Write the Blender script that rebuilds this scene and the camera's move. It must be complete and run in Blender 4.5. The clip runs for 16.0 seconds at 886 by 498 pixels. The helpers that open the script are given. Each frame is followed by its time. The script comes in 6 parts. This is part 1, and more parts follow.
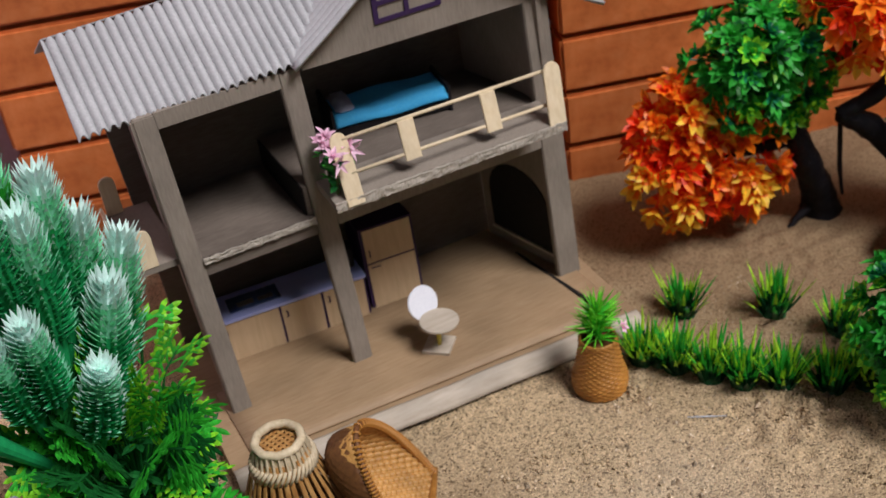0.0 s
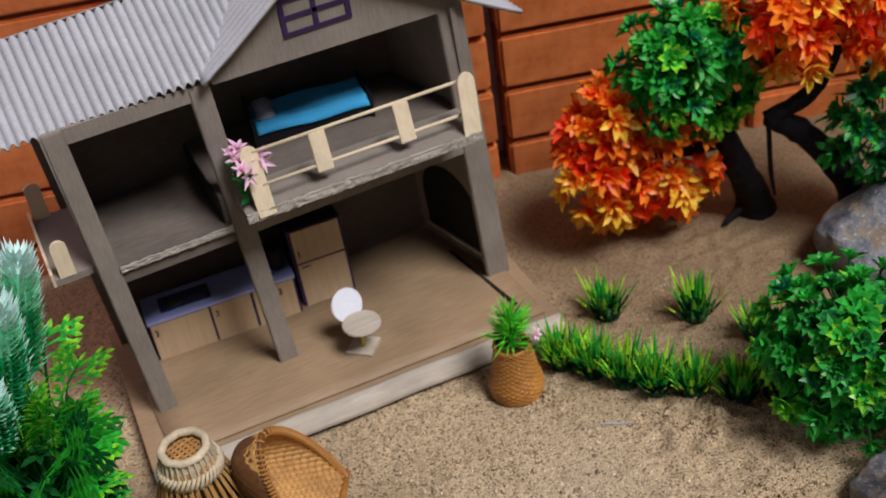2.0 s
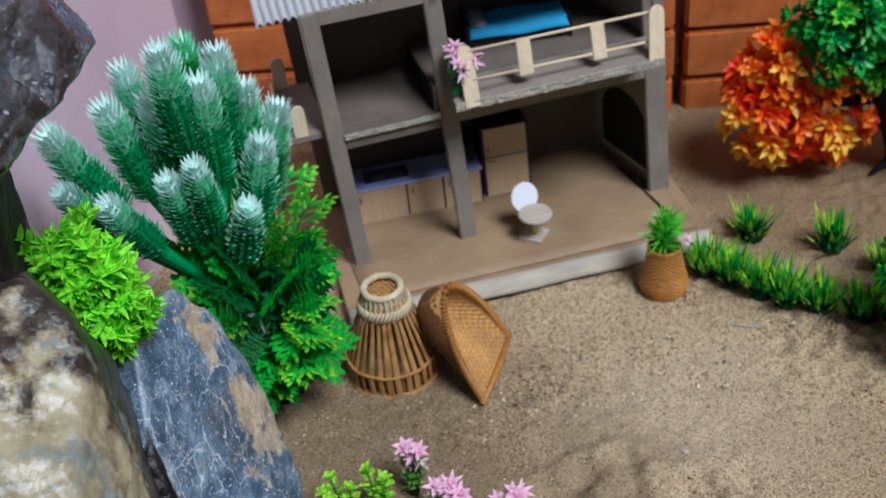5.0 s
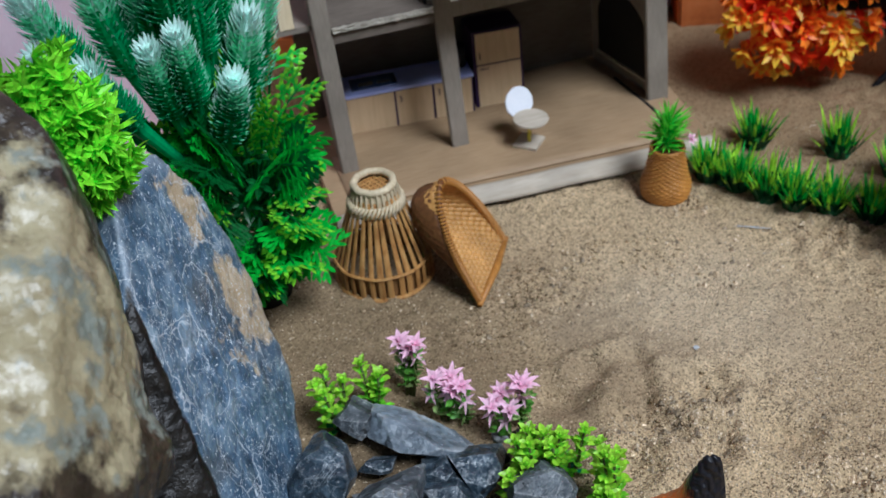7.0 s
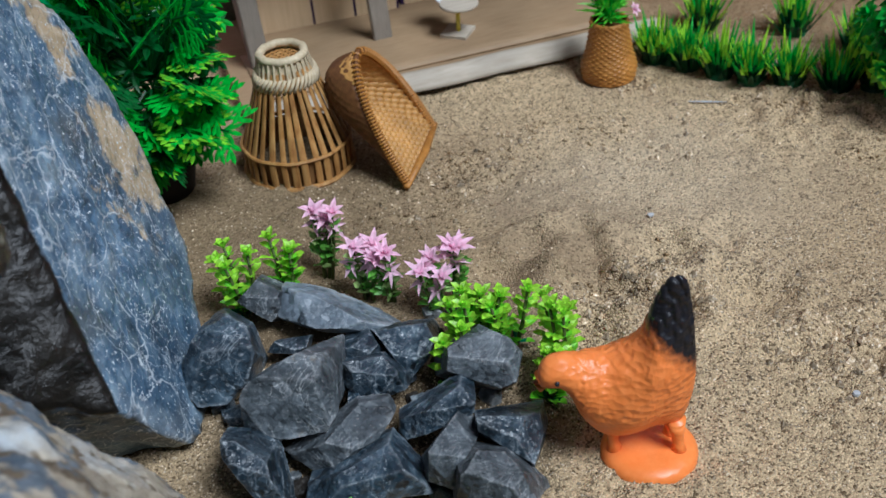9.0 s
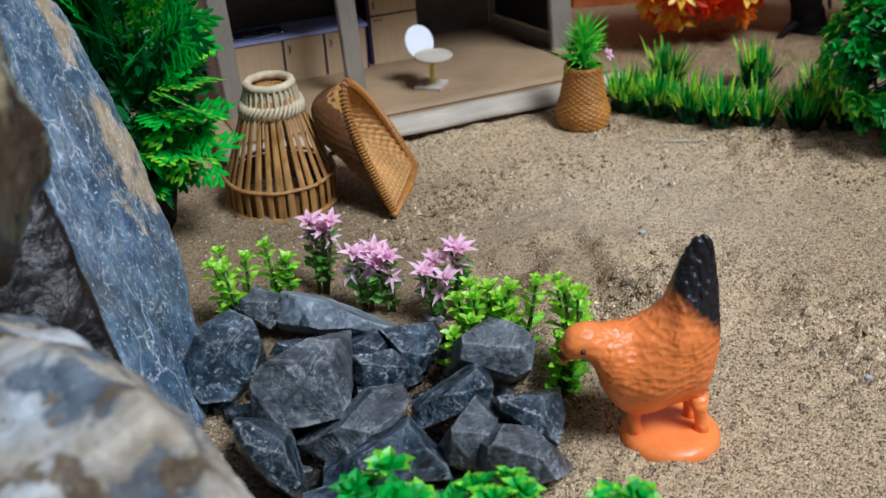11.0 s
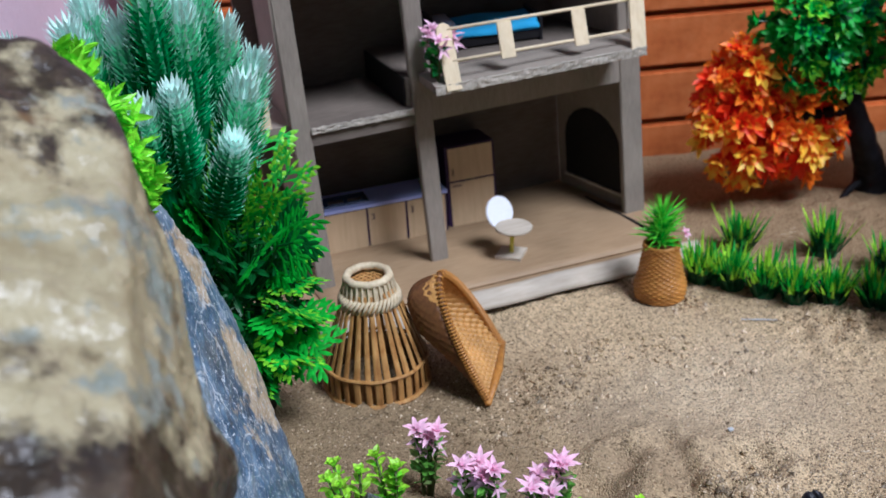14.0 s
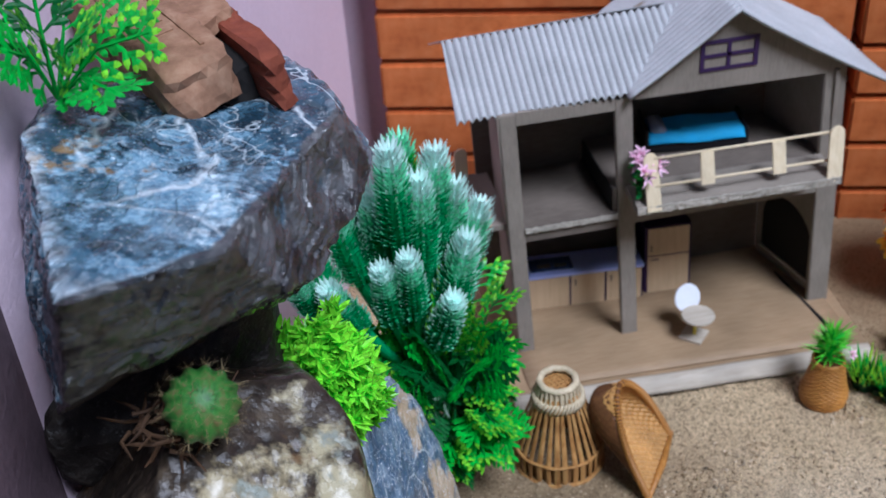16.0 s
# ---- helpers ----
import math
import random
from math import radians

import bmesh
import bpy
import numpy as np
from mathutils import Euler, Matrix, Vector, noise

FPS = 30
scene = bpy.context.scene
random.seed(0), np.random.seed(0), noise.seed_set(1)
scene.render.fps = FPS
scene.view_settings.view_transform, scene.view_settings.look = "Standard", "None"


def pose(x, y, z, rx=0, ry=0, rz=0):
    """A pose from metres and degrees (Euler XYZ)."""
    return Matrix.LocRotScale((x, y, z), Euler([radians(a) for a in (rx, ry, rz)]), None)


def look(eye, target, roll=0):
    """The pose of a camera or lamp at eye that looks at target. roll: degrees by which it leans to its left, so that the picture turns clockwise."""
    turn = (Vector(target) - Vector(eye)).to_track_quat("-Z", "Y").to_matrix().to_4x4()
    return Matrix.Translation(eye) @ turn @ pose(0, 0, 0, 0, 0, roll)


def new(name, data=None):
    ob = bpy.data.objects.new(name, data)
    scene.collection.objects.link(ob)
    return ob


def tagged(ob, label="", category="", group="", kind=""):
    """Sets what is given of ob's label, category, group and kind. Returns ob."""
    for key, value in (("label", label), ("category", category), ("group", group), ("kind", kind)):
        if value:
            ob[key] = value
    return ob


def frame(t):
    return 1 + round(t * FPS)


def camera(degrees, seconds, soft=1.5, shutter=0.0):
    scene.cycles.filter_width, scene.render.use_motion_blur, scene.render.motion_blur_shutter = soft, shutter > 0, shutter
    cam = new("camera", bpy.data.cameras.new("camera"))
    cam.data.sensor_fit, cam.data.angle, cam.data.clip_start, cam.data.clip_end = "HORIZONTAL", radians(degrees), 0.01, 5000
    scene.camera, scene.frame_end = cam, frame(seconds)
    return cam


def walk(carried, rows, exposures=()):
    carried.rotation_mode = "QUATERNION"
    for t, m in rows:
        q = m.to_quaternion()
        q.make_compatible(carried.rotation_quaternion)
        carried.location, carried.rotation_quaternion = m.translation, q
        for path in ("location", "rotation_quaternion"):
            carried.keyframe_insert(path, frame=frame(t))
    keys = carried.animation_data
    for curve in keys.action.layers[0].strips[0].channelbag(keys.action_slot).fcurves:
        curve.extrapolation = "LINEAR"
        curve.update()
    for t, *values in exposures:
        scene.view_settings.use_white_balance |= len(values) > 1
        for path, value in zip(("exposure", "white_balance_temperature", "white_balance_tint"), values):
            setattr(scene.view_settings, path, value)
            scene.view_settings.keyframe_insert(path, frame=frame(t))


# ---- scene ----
cam = camera(41.21, 16.0)
cam.data.dof.use_dof, cam.data.dof.focus_distance, cam.data.dof.aperture_fstop = True, 0.56, 15.0
PATH = [
    (0, (-0.1037, -0.6000, 0.5045), (0.0607, -0.2194, 0.2249), -8.08),
    (0.5, (-0.0842, -0.6009, 0.5111), (0.0764, -0.2220, 0.2271), -8.27),
    (1, (-0.0666, -0.6019, 0.5152), (0.0885, -0.2232, 0.2278), -8.54),
    (1.5, (-0.0483, -0.6084, 0.5187), (0.1046, -0.2322, 0.2271), -9.01),
    (2, (-0.0292, -0.6247, 0.5336), (0.1157, -0.2487, 0.2377), -9.01),
    (2.5, (-0.0264, -0.6542, 0.5658), (0.1069, -0.2780, 0.2645), -8.57),
    (3, (-0.0288, -0.6825, 0.5984), (0.0940, -0.3044, 0.2951), -8.76),
    (3.5, (-0.0384, -0.6964, 0.6155), (0.0698, -0.3149, 0.3109), -8.71),
    (4, (-0.0555, -0.7072, 0.6107), (0.0375, -0.3208, 0.3074), -8.31),
    (4.5, (-0.0730, -0.7255, 0.6014), (0.0095, -0.3382, 0.2961), -7.54),
    (4.7, (-0.0831, -0.7294, 0.5917), (-0.0013, -0.3425, 0.2857), -7.00),
    (6.8, (-0.1223, -0.7403, 0.5118), (-0.0302, -0.3564, 0.2048), -5.67),
    (7, (-0.1231, -0.7354, 0.4977), (-0.0259, -0.3529, 0.1907), -5.57),
    (7.5, (-0.1248, -0.7257, 0.4622), (-0.0191, -0.3447, 0.1561), -4.71),
    (8, (-0.1205, -0.7255, 0.4254), (-0.0074, -0.3486, 0.1170), -4.80),
    (8.5, (-0.1126, -0.7243, 0.3963), (0.0070, -0.3528, 0.0838), -5.70),
    (9, (-0.1179, -0.7262, 0.3667), (0.0052, -0.3418, 0.0716), -5.51),
    (9.2, (-0.1245, -0.7314, 0.3570), (-0.0014, -0.3438, 0.0660), -5.34),
    (11.3, (-0.1792, -0.7440, 0.2965), (-0.0017, -0.3409, 0.0599), -3.11),
    (11.5, (-0.1817, -0.7458, 0.2939), (-0.0033, -0.3424, 0.0585), -3.15),
    (12, (-0.1888, -0.7460, 0.2954), (-0.0061, -0.3416, 0.0651), -3.82),
    (12.5, (-0.1892, -0.7426, 0.2960), (-0.0007, -0.3390, 0.0690), -3.39),
    (13, (-0.1910, -0.7374, 0.3022), (0.0059, -0.3358, 0.0787), -2.61),
    (13.5, (-0.1891, -0.7300, 0.3316), (0.0094, -0.3273, 0.1114), -2.93),
    (14, (-0.2042, -0.7128, 0.3932), (-0.0341, -0.2987, 0.1707), -3.47),
    (14.5, (-0.2117, -0.7146, 0.4707), (-0.0722, -0.2969, 0.2338), -3.88),
    (15, (-0.1956, -0.7230, 0.5560), (-0.0886, -0.3041, 0.3047), -4.83),
    (15.5, (-0.1933, -0.7315, 0.6171), (-0.1103, -0.3147, 0.3536), -5.01),
    (16, (-0.1781, -0.7246, 0.6281), (-0.1148, -0.3193, 0.3422), -4.41),
]
GRADE = ((0.0, -0.50, 6400, 17), (3.0, -0.55, 6000, 17), (4.5, -0.52, 5650, 12), (7.0, -0.48, 5500, 8), (9.0, -0.46, 5500, 7), (11.5, -0.35, 5500, 10), (13.5, -0.14, 5450, 13), (15.0, -0.40, 5350, 14), (16.0, -0.36, 5250, 14))
walk(cam, [(t, look(eye, target, roll)) for t, eye, target, roll in PATH], GRADE)

# ---- light: a soft, overcast sky over a walled corner ----
world = bpy.data.worlds.new("world")
scene.world = world
world.use_nodes = True
wn = world.node_tree.nodes
sky = wn.new("ShaderNodeTexSky")
sky.sky_type = "NISHITA"
sky.sun_disc = False
sky.sun_elevation, sky.sun_rotation = radians(57), radians(151)
world.node_tree.links.new(sky.outputs[0], wn["Background"].inputs[0])
wn["Background"].inputs[1].default_value = 0.014
sun = new("sun", bpy.data.lights.new("sun", "SUN"))
sun.data.energy, sun.data.angle, sun.data.color = 4.8, radians(22), (1.0, 0.985, 0.965)
sun.matrix_world = look((0.55, -1.00, 1.76), (0.0, 0, 0))


# ---- materials ----
def mat(name, colours, scale=60.0, rough=0.7, bump=0.3, depth=0.0006, stain=0.25, stain_scale=9.0, metal=0.0, spec=0.4, stretch=(1, 1, 1), jitter=0.0, coat=0.0, island=0.0):
    """A grain of two or three colours, broad stains over it, and fine relief."""
    m = bpy.data.materials.new(name)
    m.use_nodes = True
    nt = m.node_tree
    n, link = nt.nodes, nt.links.new
    b = n["Principled BSDF"]
    b.inputs["Roughness"].default_value = rough
    b.inputs["Metallic"].default_value = metal
    b.inputs["Specular IOR Level"].default_value = spec
    b.inputs["Coat Weight"].default_value = coat
    co = n.new("ShaderNodeTexCoord")
    mp = n.new("ShaderNodeMapping")
    mp.inputs["Scale"].default_value = stretch
    link(co.outputs["Object"], mp.inputs["Vector"])
    fine = n.new("ShaderNodeTexNoise")
    fine.inputs["Scale"].default_value = scale
    fine.inputs["Detail"].default_value = 6
    fine.inputs["Roughness"].default_value = 0.65
    link(mp.outputs[0], fine.inputs["Vector"])
    ramp = n.new("ShaderNodeValToRGB")
    while len(ramp.color_ramp.elements) < len(colours):
        ramp.color_ramp.elements.new(0.5)
    for k, c in enumerate(colours):
        e = ramp.color_ramp.elements[k]
        e.position = 0.3 + 0.4 * k / max(1, len(colours) - 1)
        e.color = (*c, 1)
    link(fine.outputs[0], ramp.inputs[0])
    broad = n.new("ShaderNodeTexNoise")
    broad.inputs["Scale"].default_value = stain_scale
    broad.inputs["Detail"].default_value = 3
    link(co.outputs["Object"], broad.inputs["Vector"])
    span = n.new("ShaderNodeMapRange")
    span.inputs[1].default_value, span.inputs[2].default_value = 0.3, 0.7
    span.inputs[3].default_value, span.inputs[4].default_value = 1 - stain, 1 + stain * 0.4
    link(broad.outputs[0], span.inputs[0])
    value = span.outputs[0]
    if jitter or island:
        src = n.new("ShaderNodeObjectInfo").outputs["Random"] if jitter else n.new("ShaderNodeNewGeometry").outputs["Random Per Island"]
        amount = jitter or island
        r = n.new("ShaderNodeMapRange")
        r.inputs[3].default_value, r.inputs[4].default_value = 1 - amount, 1 + amount
        link(src, r.inputs[0])
        mul = n.new("ShaderNodeMath")
        mul.operation = "MULTIPLY"
        link(value, mul.inputs[0])
        link(r.outputs[0], mul.inputs[1])
        value = mul.outputs[0]
    mix = n.new("ShaderNodeVectorMath")
    mix.operation = "SCALE"
    link(ramp.outputs[0], mix.inputs[0])
    link(value, mix.inputs["Scale"])
    link(mix.outputs[0], b.inputs["Base Color"])
    if bump:
        bp = n.new("ShaderNodeBump")
        bp.inputs["Strength"].default_value = bump
        bp.inputs["Distance"].default_value = depth
        link(fine.outputs[0], bp.inputs["Height"])
        link(bp.outputs[0], b.inputs["Normal"])
    return m


def nodes_of(m):
    return m.node_tree.nodes, m.node_tree.links.new, m.node_tree.nodes["Principled BSDF"]


card = mat("cardboard", [(0.235, 0.200, 0.160), (0.31, 0.27, 0.222)], 900, 0.85, 0.25, 0.0003, 0.18, 25, stretch=(1, 1, 0.12), spec=0.2)
card_floor = mat("cardboard_floor", [(0.28, 0.184, 0.098), (0.37, 0.258, 0.150)], 500, 0.6, 0.2, 0.0003, 0.22, 14, stretch=(0.1, 1, 1), spec=0.3)
card_edge = mat("cardboard_edge", [(0.34, 0.30, 0.24), (0.62, 0.57, 0.48)], 1200, 0.9, 0.8, 0.0008, 0.3, 40, stretch=(1, 1, 0.3))
roof_grey = mat("grey_roof_card", [(0.40, 0.41, 0.415), (0.51, 0.52, 0.525)], 600, 0.8, 0.2, 0.0003, 0.12, 30, spec=0.2)
stick_wood = mat("birch_stick", [(0.68, 0.55, 0.34), (0.80, 0.68, 0.47)], 350, 0.55, 0.2, 0.0002, 0.12, 40, stretch=(1, 1, 0.1))
ink = mat("purple_ink", [(0.03, 0.012, 0.06), (0.05, 0.02, 0.09)], 800, 0.6, 0.1, 0.0001)
maple = mat("maple_paper", [(0.60, 0.43, 0.25), (0.72, 0.54, 0.34)], 300, 0.5, 0.05, 0.0001, 0.1, 30, stretch=(1, 1, 0.06))
worktop_paper = mat("lilac_paper", [(0.42, 0.50, 0.99), (0.54, 0.60, 0.99)], 700, 0.4, 0.05, 0.0001, 0.1, 40)
sink_dark = mat("dark_sink", [(0.020, 0.040, 0.12), (0.07, 0.11, 0.24)], 300, 0.15, 0.05, 0.0001, spec=0.6)
steel = mat("sink_steel", [(0.45, 0.48, 0.55), (0.6, 0.62, 0.68)], 500, 0.25, 0.0, metal=0.9)
black_card = mat("black_card", [(0.006, 0.005, 0.007), (0.014, 0.012, 0.014)], 500, 0.7, 0.1, 0.0001)
blanket_blue = mat("blue_blanket", [(0.03, 0.46, 0.94), (0.10, 0.60, 0.98)], 900, 0.8, 0.4, 0.0003, 0.15, 60)
pillow_white = mat("pale_pillow", [(0.50, 0.58, 0.75), (0.62, 0.68, 0.82)], 700, 0.85, 0.3, 0.0003)
white_paper = mat("white_paper", [(0.72, 0.74, 0.80), (0.80, 0.82, 0.86)], 600, 0.5, 0.05, 0.0001, 0.06)
yellow_stick = mat("yellow_stick", [(0.60, 0.50, 0.04), (0.70, 0.62, 0.08)], 300, 0.4, 0.1, 0.0001)
bamboo = mat("bamboo", [(0.25, 0.105, 0.025), (0.42, 0.215, 0.065), (0.52, 0.31, 0.11)], 260, 0.5, 0.3, 0.0003, 0.3, 50, stretch=(1, 1, 0.15), island=0.18)
bamboo_pale = mat("pale_cane", [(0.50, 0.40, 0.24), (0.68, 0.58, 0.40)], 400, 0.6, 0.4, 0.0004, 0.25, 60, island=0.12)
bamboo_dark = mat("dark_bamboo", [(0.10, 0.035, 0.01), (0.20, 0.085, 0.025)], 300, 0.6, 0.3, 0.0003, 0.3, 50)
weave = mat("woven_bamboo", [(0.34, 0.135, 0.022), (0.54, 0.25, 0.050)], 420, 0.5, 0.4, 0.0004, 0.3, 40, island=0.2)
weave_pale = mat("golden_woven_bamboo", [(0.40, 0.19, 0.045), (0.62, 0.34, 0.10)], 420, 0.5, 0.5, 0.0005, 0.3, 40)
brick_red = mat("orange_brick", [(0.50, 0.125, 0.028), (0.64, 0.185, 0.045), (0.70, 0.23, 0.07)], 70, 0.6, 0.35, 0.0008, 0.30, 14, jitter=0.12)
# Dirty mauve plaster, darkened further: the side wall's shade is in the colour
wall_shaded = mat("shaded_mauve_plaster", [(0.16, 0.105, 0.125), (0.26, 0.18, 0.21)], 200, 0.6, 0.8, 0.0016, 0.3, 12)
wall_pink = mat("mauve_wall_paint", [(0.76, 0.59, 0.69), (0.82, 0.65, 0.75)], 240, 0.75, 0.5, 0.0012, 0.12, 6)


# ---- building tools ----
class Shape:
    """Collects points and faces of one mesh."""

    def __init__(self):
        self.v, self.f, self.m, self.slot = [], [], [], 0

    def add(self, verts, faces):
        k = len(self.v)
        self.v += [tuple(p) for p in verts]
        self.f += [tuple(k + i for i in f) for f in faces]
        self.m += [self.slot] * len(faces)
        return self

    def box(self, x0, x1, y0, y1, z0, z1, m=None, lean=0.0):
        pts = [Vector((x + lean * z, y, z)) for z in (z0, z1) for y in (y0, y1) for x in (x0, x1)]
        if m is not None:
            pts = [m @ p for p in pts]
        return self.add(pts, [(0, 2, 3, 1), (4, 5, 7, 6), (0, 1, 5, 4), (2, 6, 7, 3), (0, 4, 6, 2), (1, 3, 7, 5)])

    def prism(self, outline, direction):
        """A flat outline pushed along a direction."""
        n = len(outline)
        d = Vector(direction)
        a = [Vector(p) for p in outline]
        return self.add(a + [p + d for p in a], [tuple(range(n))[::-1], tuple(range(n, 2 * n))] + [(i, (i + 1) % n, n + (i + 1) % n, n + i) for i in range(n)])

    def tube(self, path, radii, sides=8, caps=True, flat=1.0, up=None):
        path = [Vector(p) for p in path]
        radii = [radii] * len(path) if isinstance(radii, (int, float)) else radii
        rings = []
        for i, p in enumerate(path):
            t = (path[min(i + 1, len(path) - 1)] - path[max(i - 1, 0)]).normalized()
            ref = Vector(up) if up else (Vector((0, 0, 1)) if abs(t.z) < 0.9 else Vector((1, 0, 0)))
            a = t.cross(ref).normalized()
            b = a.cross(t)
            rings.append([p + (a * math.cos(q) + b * math.sin(q) * flat) * radii[i] for q in (2 * math.pi * k / sides for k in range(sides))])
        verts = [p for r in rings for p in r]
        faces = [(i * sides + k, i * sides + (k + 1) % sides, (i + 1) * sides + (k + 1) % sides, (i + 1) * sides + k) for i in range(len(path) - 1) for k in range(sides)]
        if caps:
            faces += [tuple(range(sides))[::-1], tuple((len(path) - 1) * sides + k for k in range(sides))]
        return self.add(verts, faces)

    def ring(self, centre, radius, thick, turns=32, sides=8, squash=1.0, wobble=0.0):
        c = Vector(centre)
        verts, faces = [], []
        for i in range(turns):
            a = 2 * math.pi * i / turns
            r0 = radius + wobble * math.sin(a * 9)
            for k in range(sides):
                q = 2 * math.pi * k / sides
                verts.append(c + Vector(((r0 + thick * math.cos(q)) * math.cos(a), (r0 + thick * math.cos(q)) * math.sin(a), thick * squash * math.sin(q))))
                faces.append((i * sides + k, i * sides + (k + 1) % sides, ((i + 1) % turns) * sides + (k + 1) % sides, ((i + 1) % turns) * sides + k))
        return self.add(verts, faces)

    def lathe(self, profile, turns=32, centre=(0, 0, 0), m=None):
        verts = [Vector((r * math.cos(2 * math.pi * i / turns) + centre[0], r * math.sin(2 * math.pi * i / turns) + centre[1], z + centre[2])) for r, z in profile for i in range(turns)]
        if m is not None:
            verts = [m @ p for p in verts]
        n = len(profile)
        faces = [(j * turns + i, j * turns + (i + 1) % turns, (j + 1) * turns + (i + 1) % turns, (j + 1) * turns + i) for j in range(n - 1) for i in range(turns)]
        return self.add(verts, faces)

    def sheet(self, point, nu, nv):
        """A grid of points point(u, v) with u and v from 0 to 1."""
        verts = [point(i / nu, j / nv) for j in range(nv + 1) for i in range(nu + 1)]
        w = nu + 1
        return self.add(verts, [(j * w + i, j * w + i + 1, (j + 1) * w + i + 1, (j + 1) * w + i) for j in range(nv) for i in range(nu)])

    def mesh(self, name):
        me = bpy.data.meshes.new(name)
        me.from_pydata(self.v, [], self.f)
        if any(self.m):
            me.polygons.foreach_set("material_index", self.m)
        me.update()
        return me

    def blade(self, base, way, length, width, droop=0.0, side=None, segs=3, fold=0.15, tip=None, blunt=0.0):
        """A leaf: a strip that widens, then comes to a point, folded along its middle; its outer half may take another slot."""
        base, way = Vector(base), Vector(way).normalized()
        side = Vector(side) if side is not None else way.cross(Vector((random.uniform(-1, 1), random.uniform(-1, 1), random.uniform(-0.3, 1))))
        side = side.normalized() if side.length > 1e-6 else Vector((1, 0, 0))
        face = side.cross(way).normalized()
        rows = []
        for i in range(segs + 1):
            q = i / segs
            half = width * 0.5 * (math.sin(math.pi * (0.12 + 0.88 * q) ** 0.8) if not blunt else (0.45 + 0.55 * min(1.0, q / 0.5)) * math.sqrt(max(0.01, 1 - (max(0.0, q - 0.6) / 0.4) ** 2)))
            c = base + way * (length * q) + Vector((0, 0, -droop * length * q * q))
            rows.append((c - side * half + face * (half * fold * 2), c, c + side * half + face * (half * fold * 2)))
        keep = self.slot
        for i in range(segs):
            self.slot = tip if tip is not None and i >= segs / 2 else keep
            a, b = rows[i], rows[i + 1]
            self.add([*a, *b], [(0, 1, 4, 3), (1, 2, 5, 4)])
        self.slot = keep
        return self


def part(name, shape, material, parent=None, label="", smooth=False, bevel=0.0, solid=0.0):
    me = shape.mesh(name)
    for one in material if isinstance(material, (list, tuple)) else [material]:
        me.materials.append(one)
    if bevel:
        bm = bmesh.new()
        bm.from_mesh(me)
        bmesh.ops.recalc_face_normals(bm, faces=bm.faces)
        bmesh.ops.bevel(bm, geom=bm.edges[:], offset=bevel, segments=2, affect="EDGES")
        bm.to_mesh(me)
        bm.free()
    if smooth:
        me.shade_smooth()
    ob = new(name, me)
    if solid:
        mod = ob.modifiers.new("thickness", "SOLIDIFY")
        mod.thickness, mod.offset = solid, 0
    if parent:
        ob.parent = parent
    if label:
        tagged(ob, label)
    return ob


def thing(name, label, category, group="", kind="", at=(0, 0, 0)):
    ob = new(name)
    ob.location = at
    ob.empty_display_size = 0.01
    return tagged(ob, label, category, group, kind)


# ---- the walled corner: brick stack, painted walls, sand ----
WALL_A, WALL_ANGLE = Vector((-0.0700, 0.2620, 0)), radians(-17.6)
WALL = Matrix.Translation(WALL_A) @ Matrix.Rotation(WALL_ANGLE, 4, "Z")
back = Shape().box(-0.34, 1.09, 0.045, 0.145, -0.08, 1.0, WALL)
tagged(part("wall_back", back, wall_pink), "mauve painted plaster wall behind the brick stack", "wall", kind="structure")
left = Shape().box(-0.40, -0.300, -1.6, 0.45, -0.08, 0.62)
tagged(part("wall_left", left, wall_shaded), "dirty mauve rough plaster side wall, coloured darker for its shade", "wall", kind="structure")
slant = Shape().box(0.0, 0.60, 0.0, 0.06, -0.08, 0.75, pose(-0.302, -0.31, 0, 0, 0, 70.1))
tagged(part("wall_corner", slant, wall_pink), "mauve painted plaster wall slanting behind the plants", "wall", kind="structure")


# Unseen wall, added to block the sky and darken the right side
right = Shape().box(0.95, 1.05, -1.6, 0.5, -0.08, 0.9)
tagged(part("unseen_wall_right", right, wall_pink), "unseen mauve wall added on the right to block sky light", "wall", kind="structure")


CRACK = (((0.262, -0.171), (0.285, -0.188)), ((0.285, -0.188), (0.318, -0.222)), ((0.318, -0.222), (0.312, -0.248)))


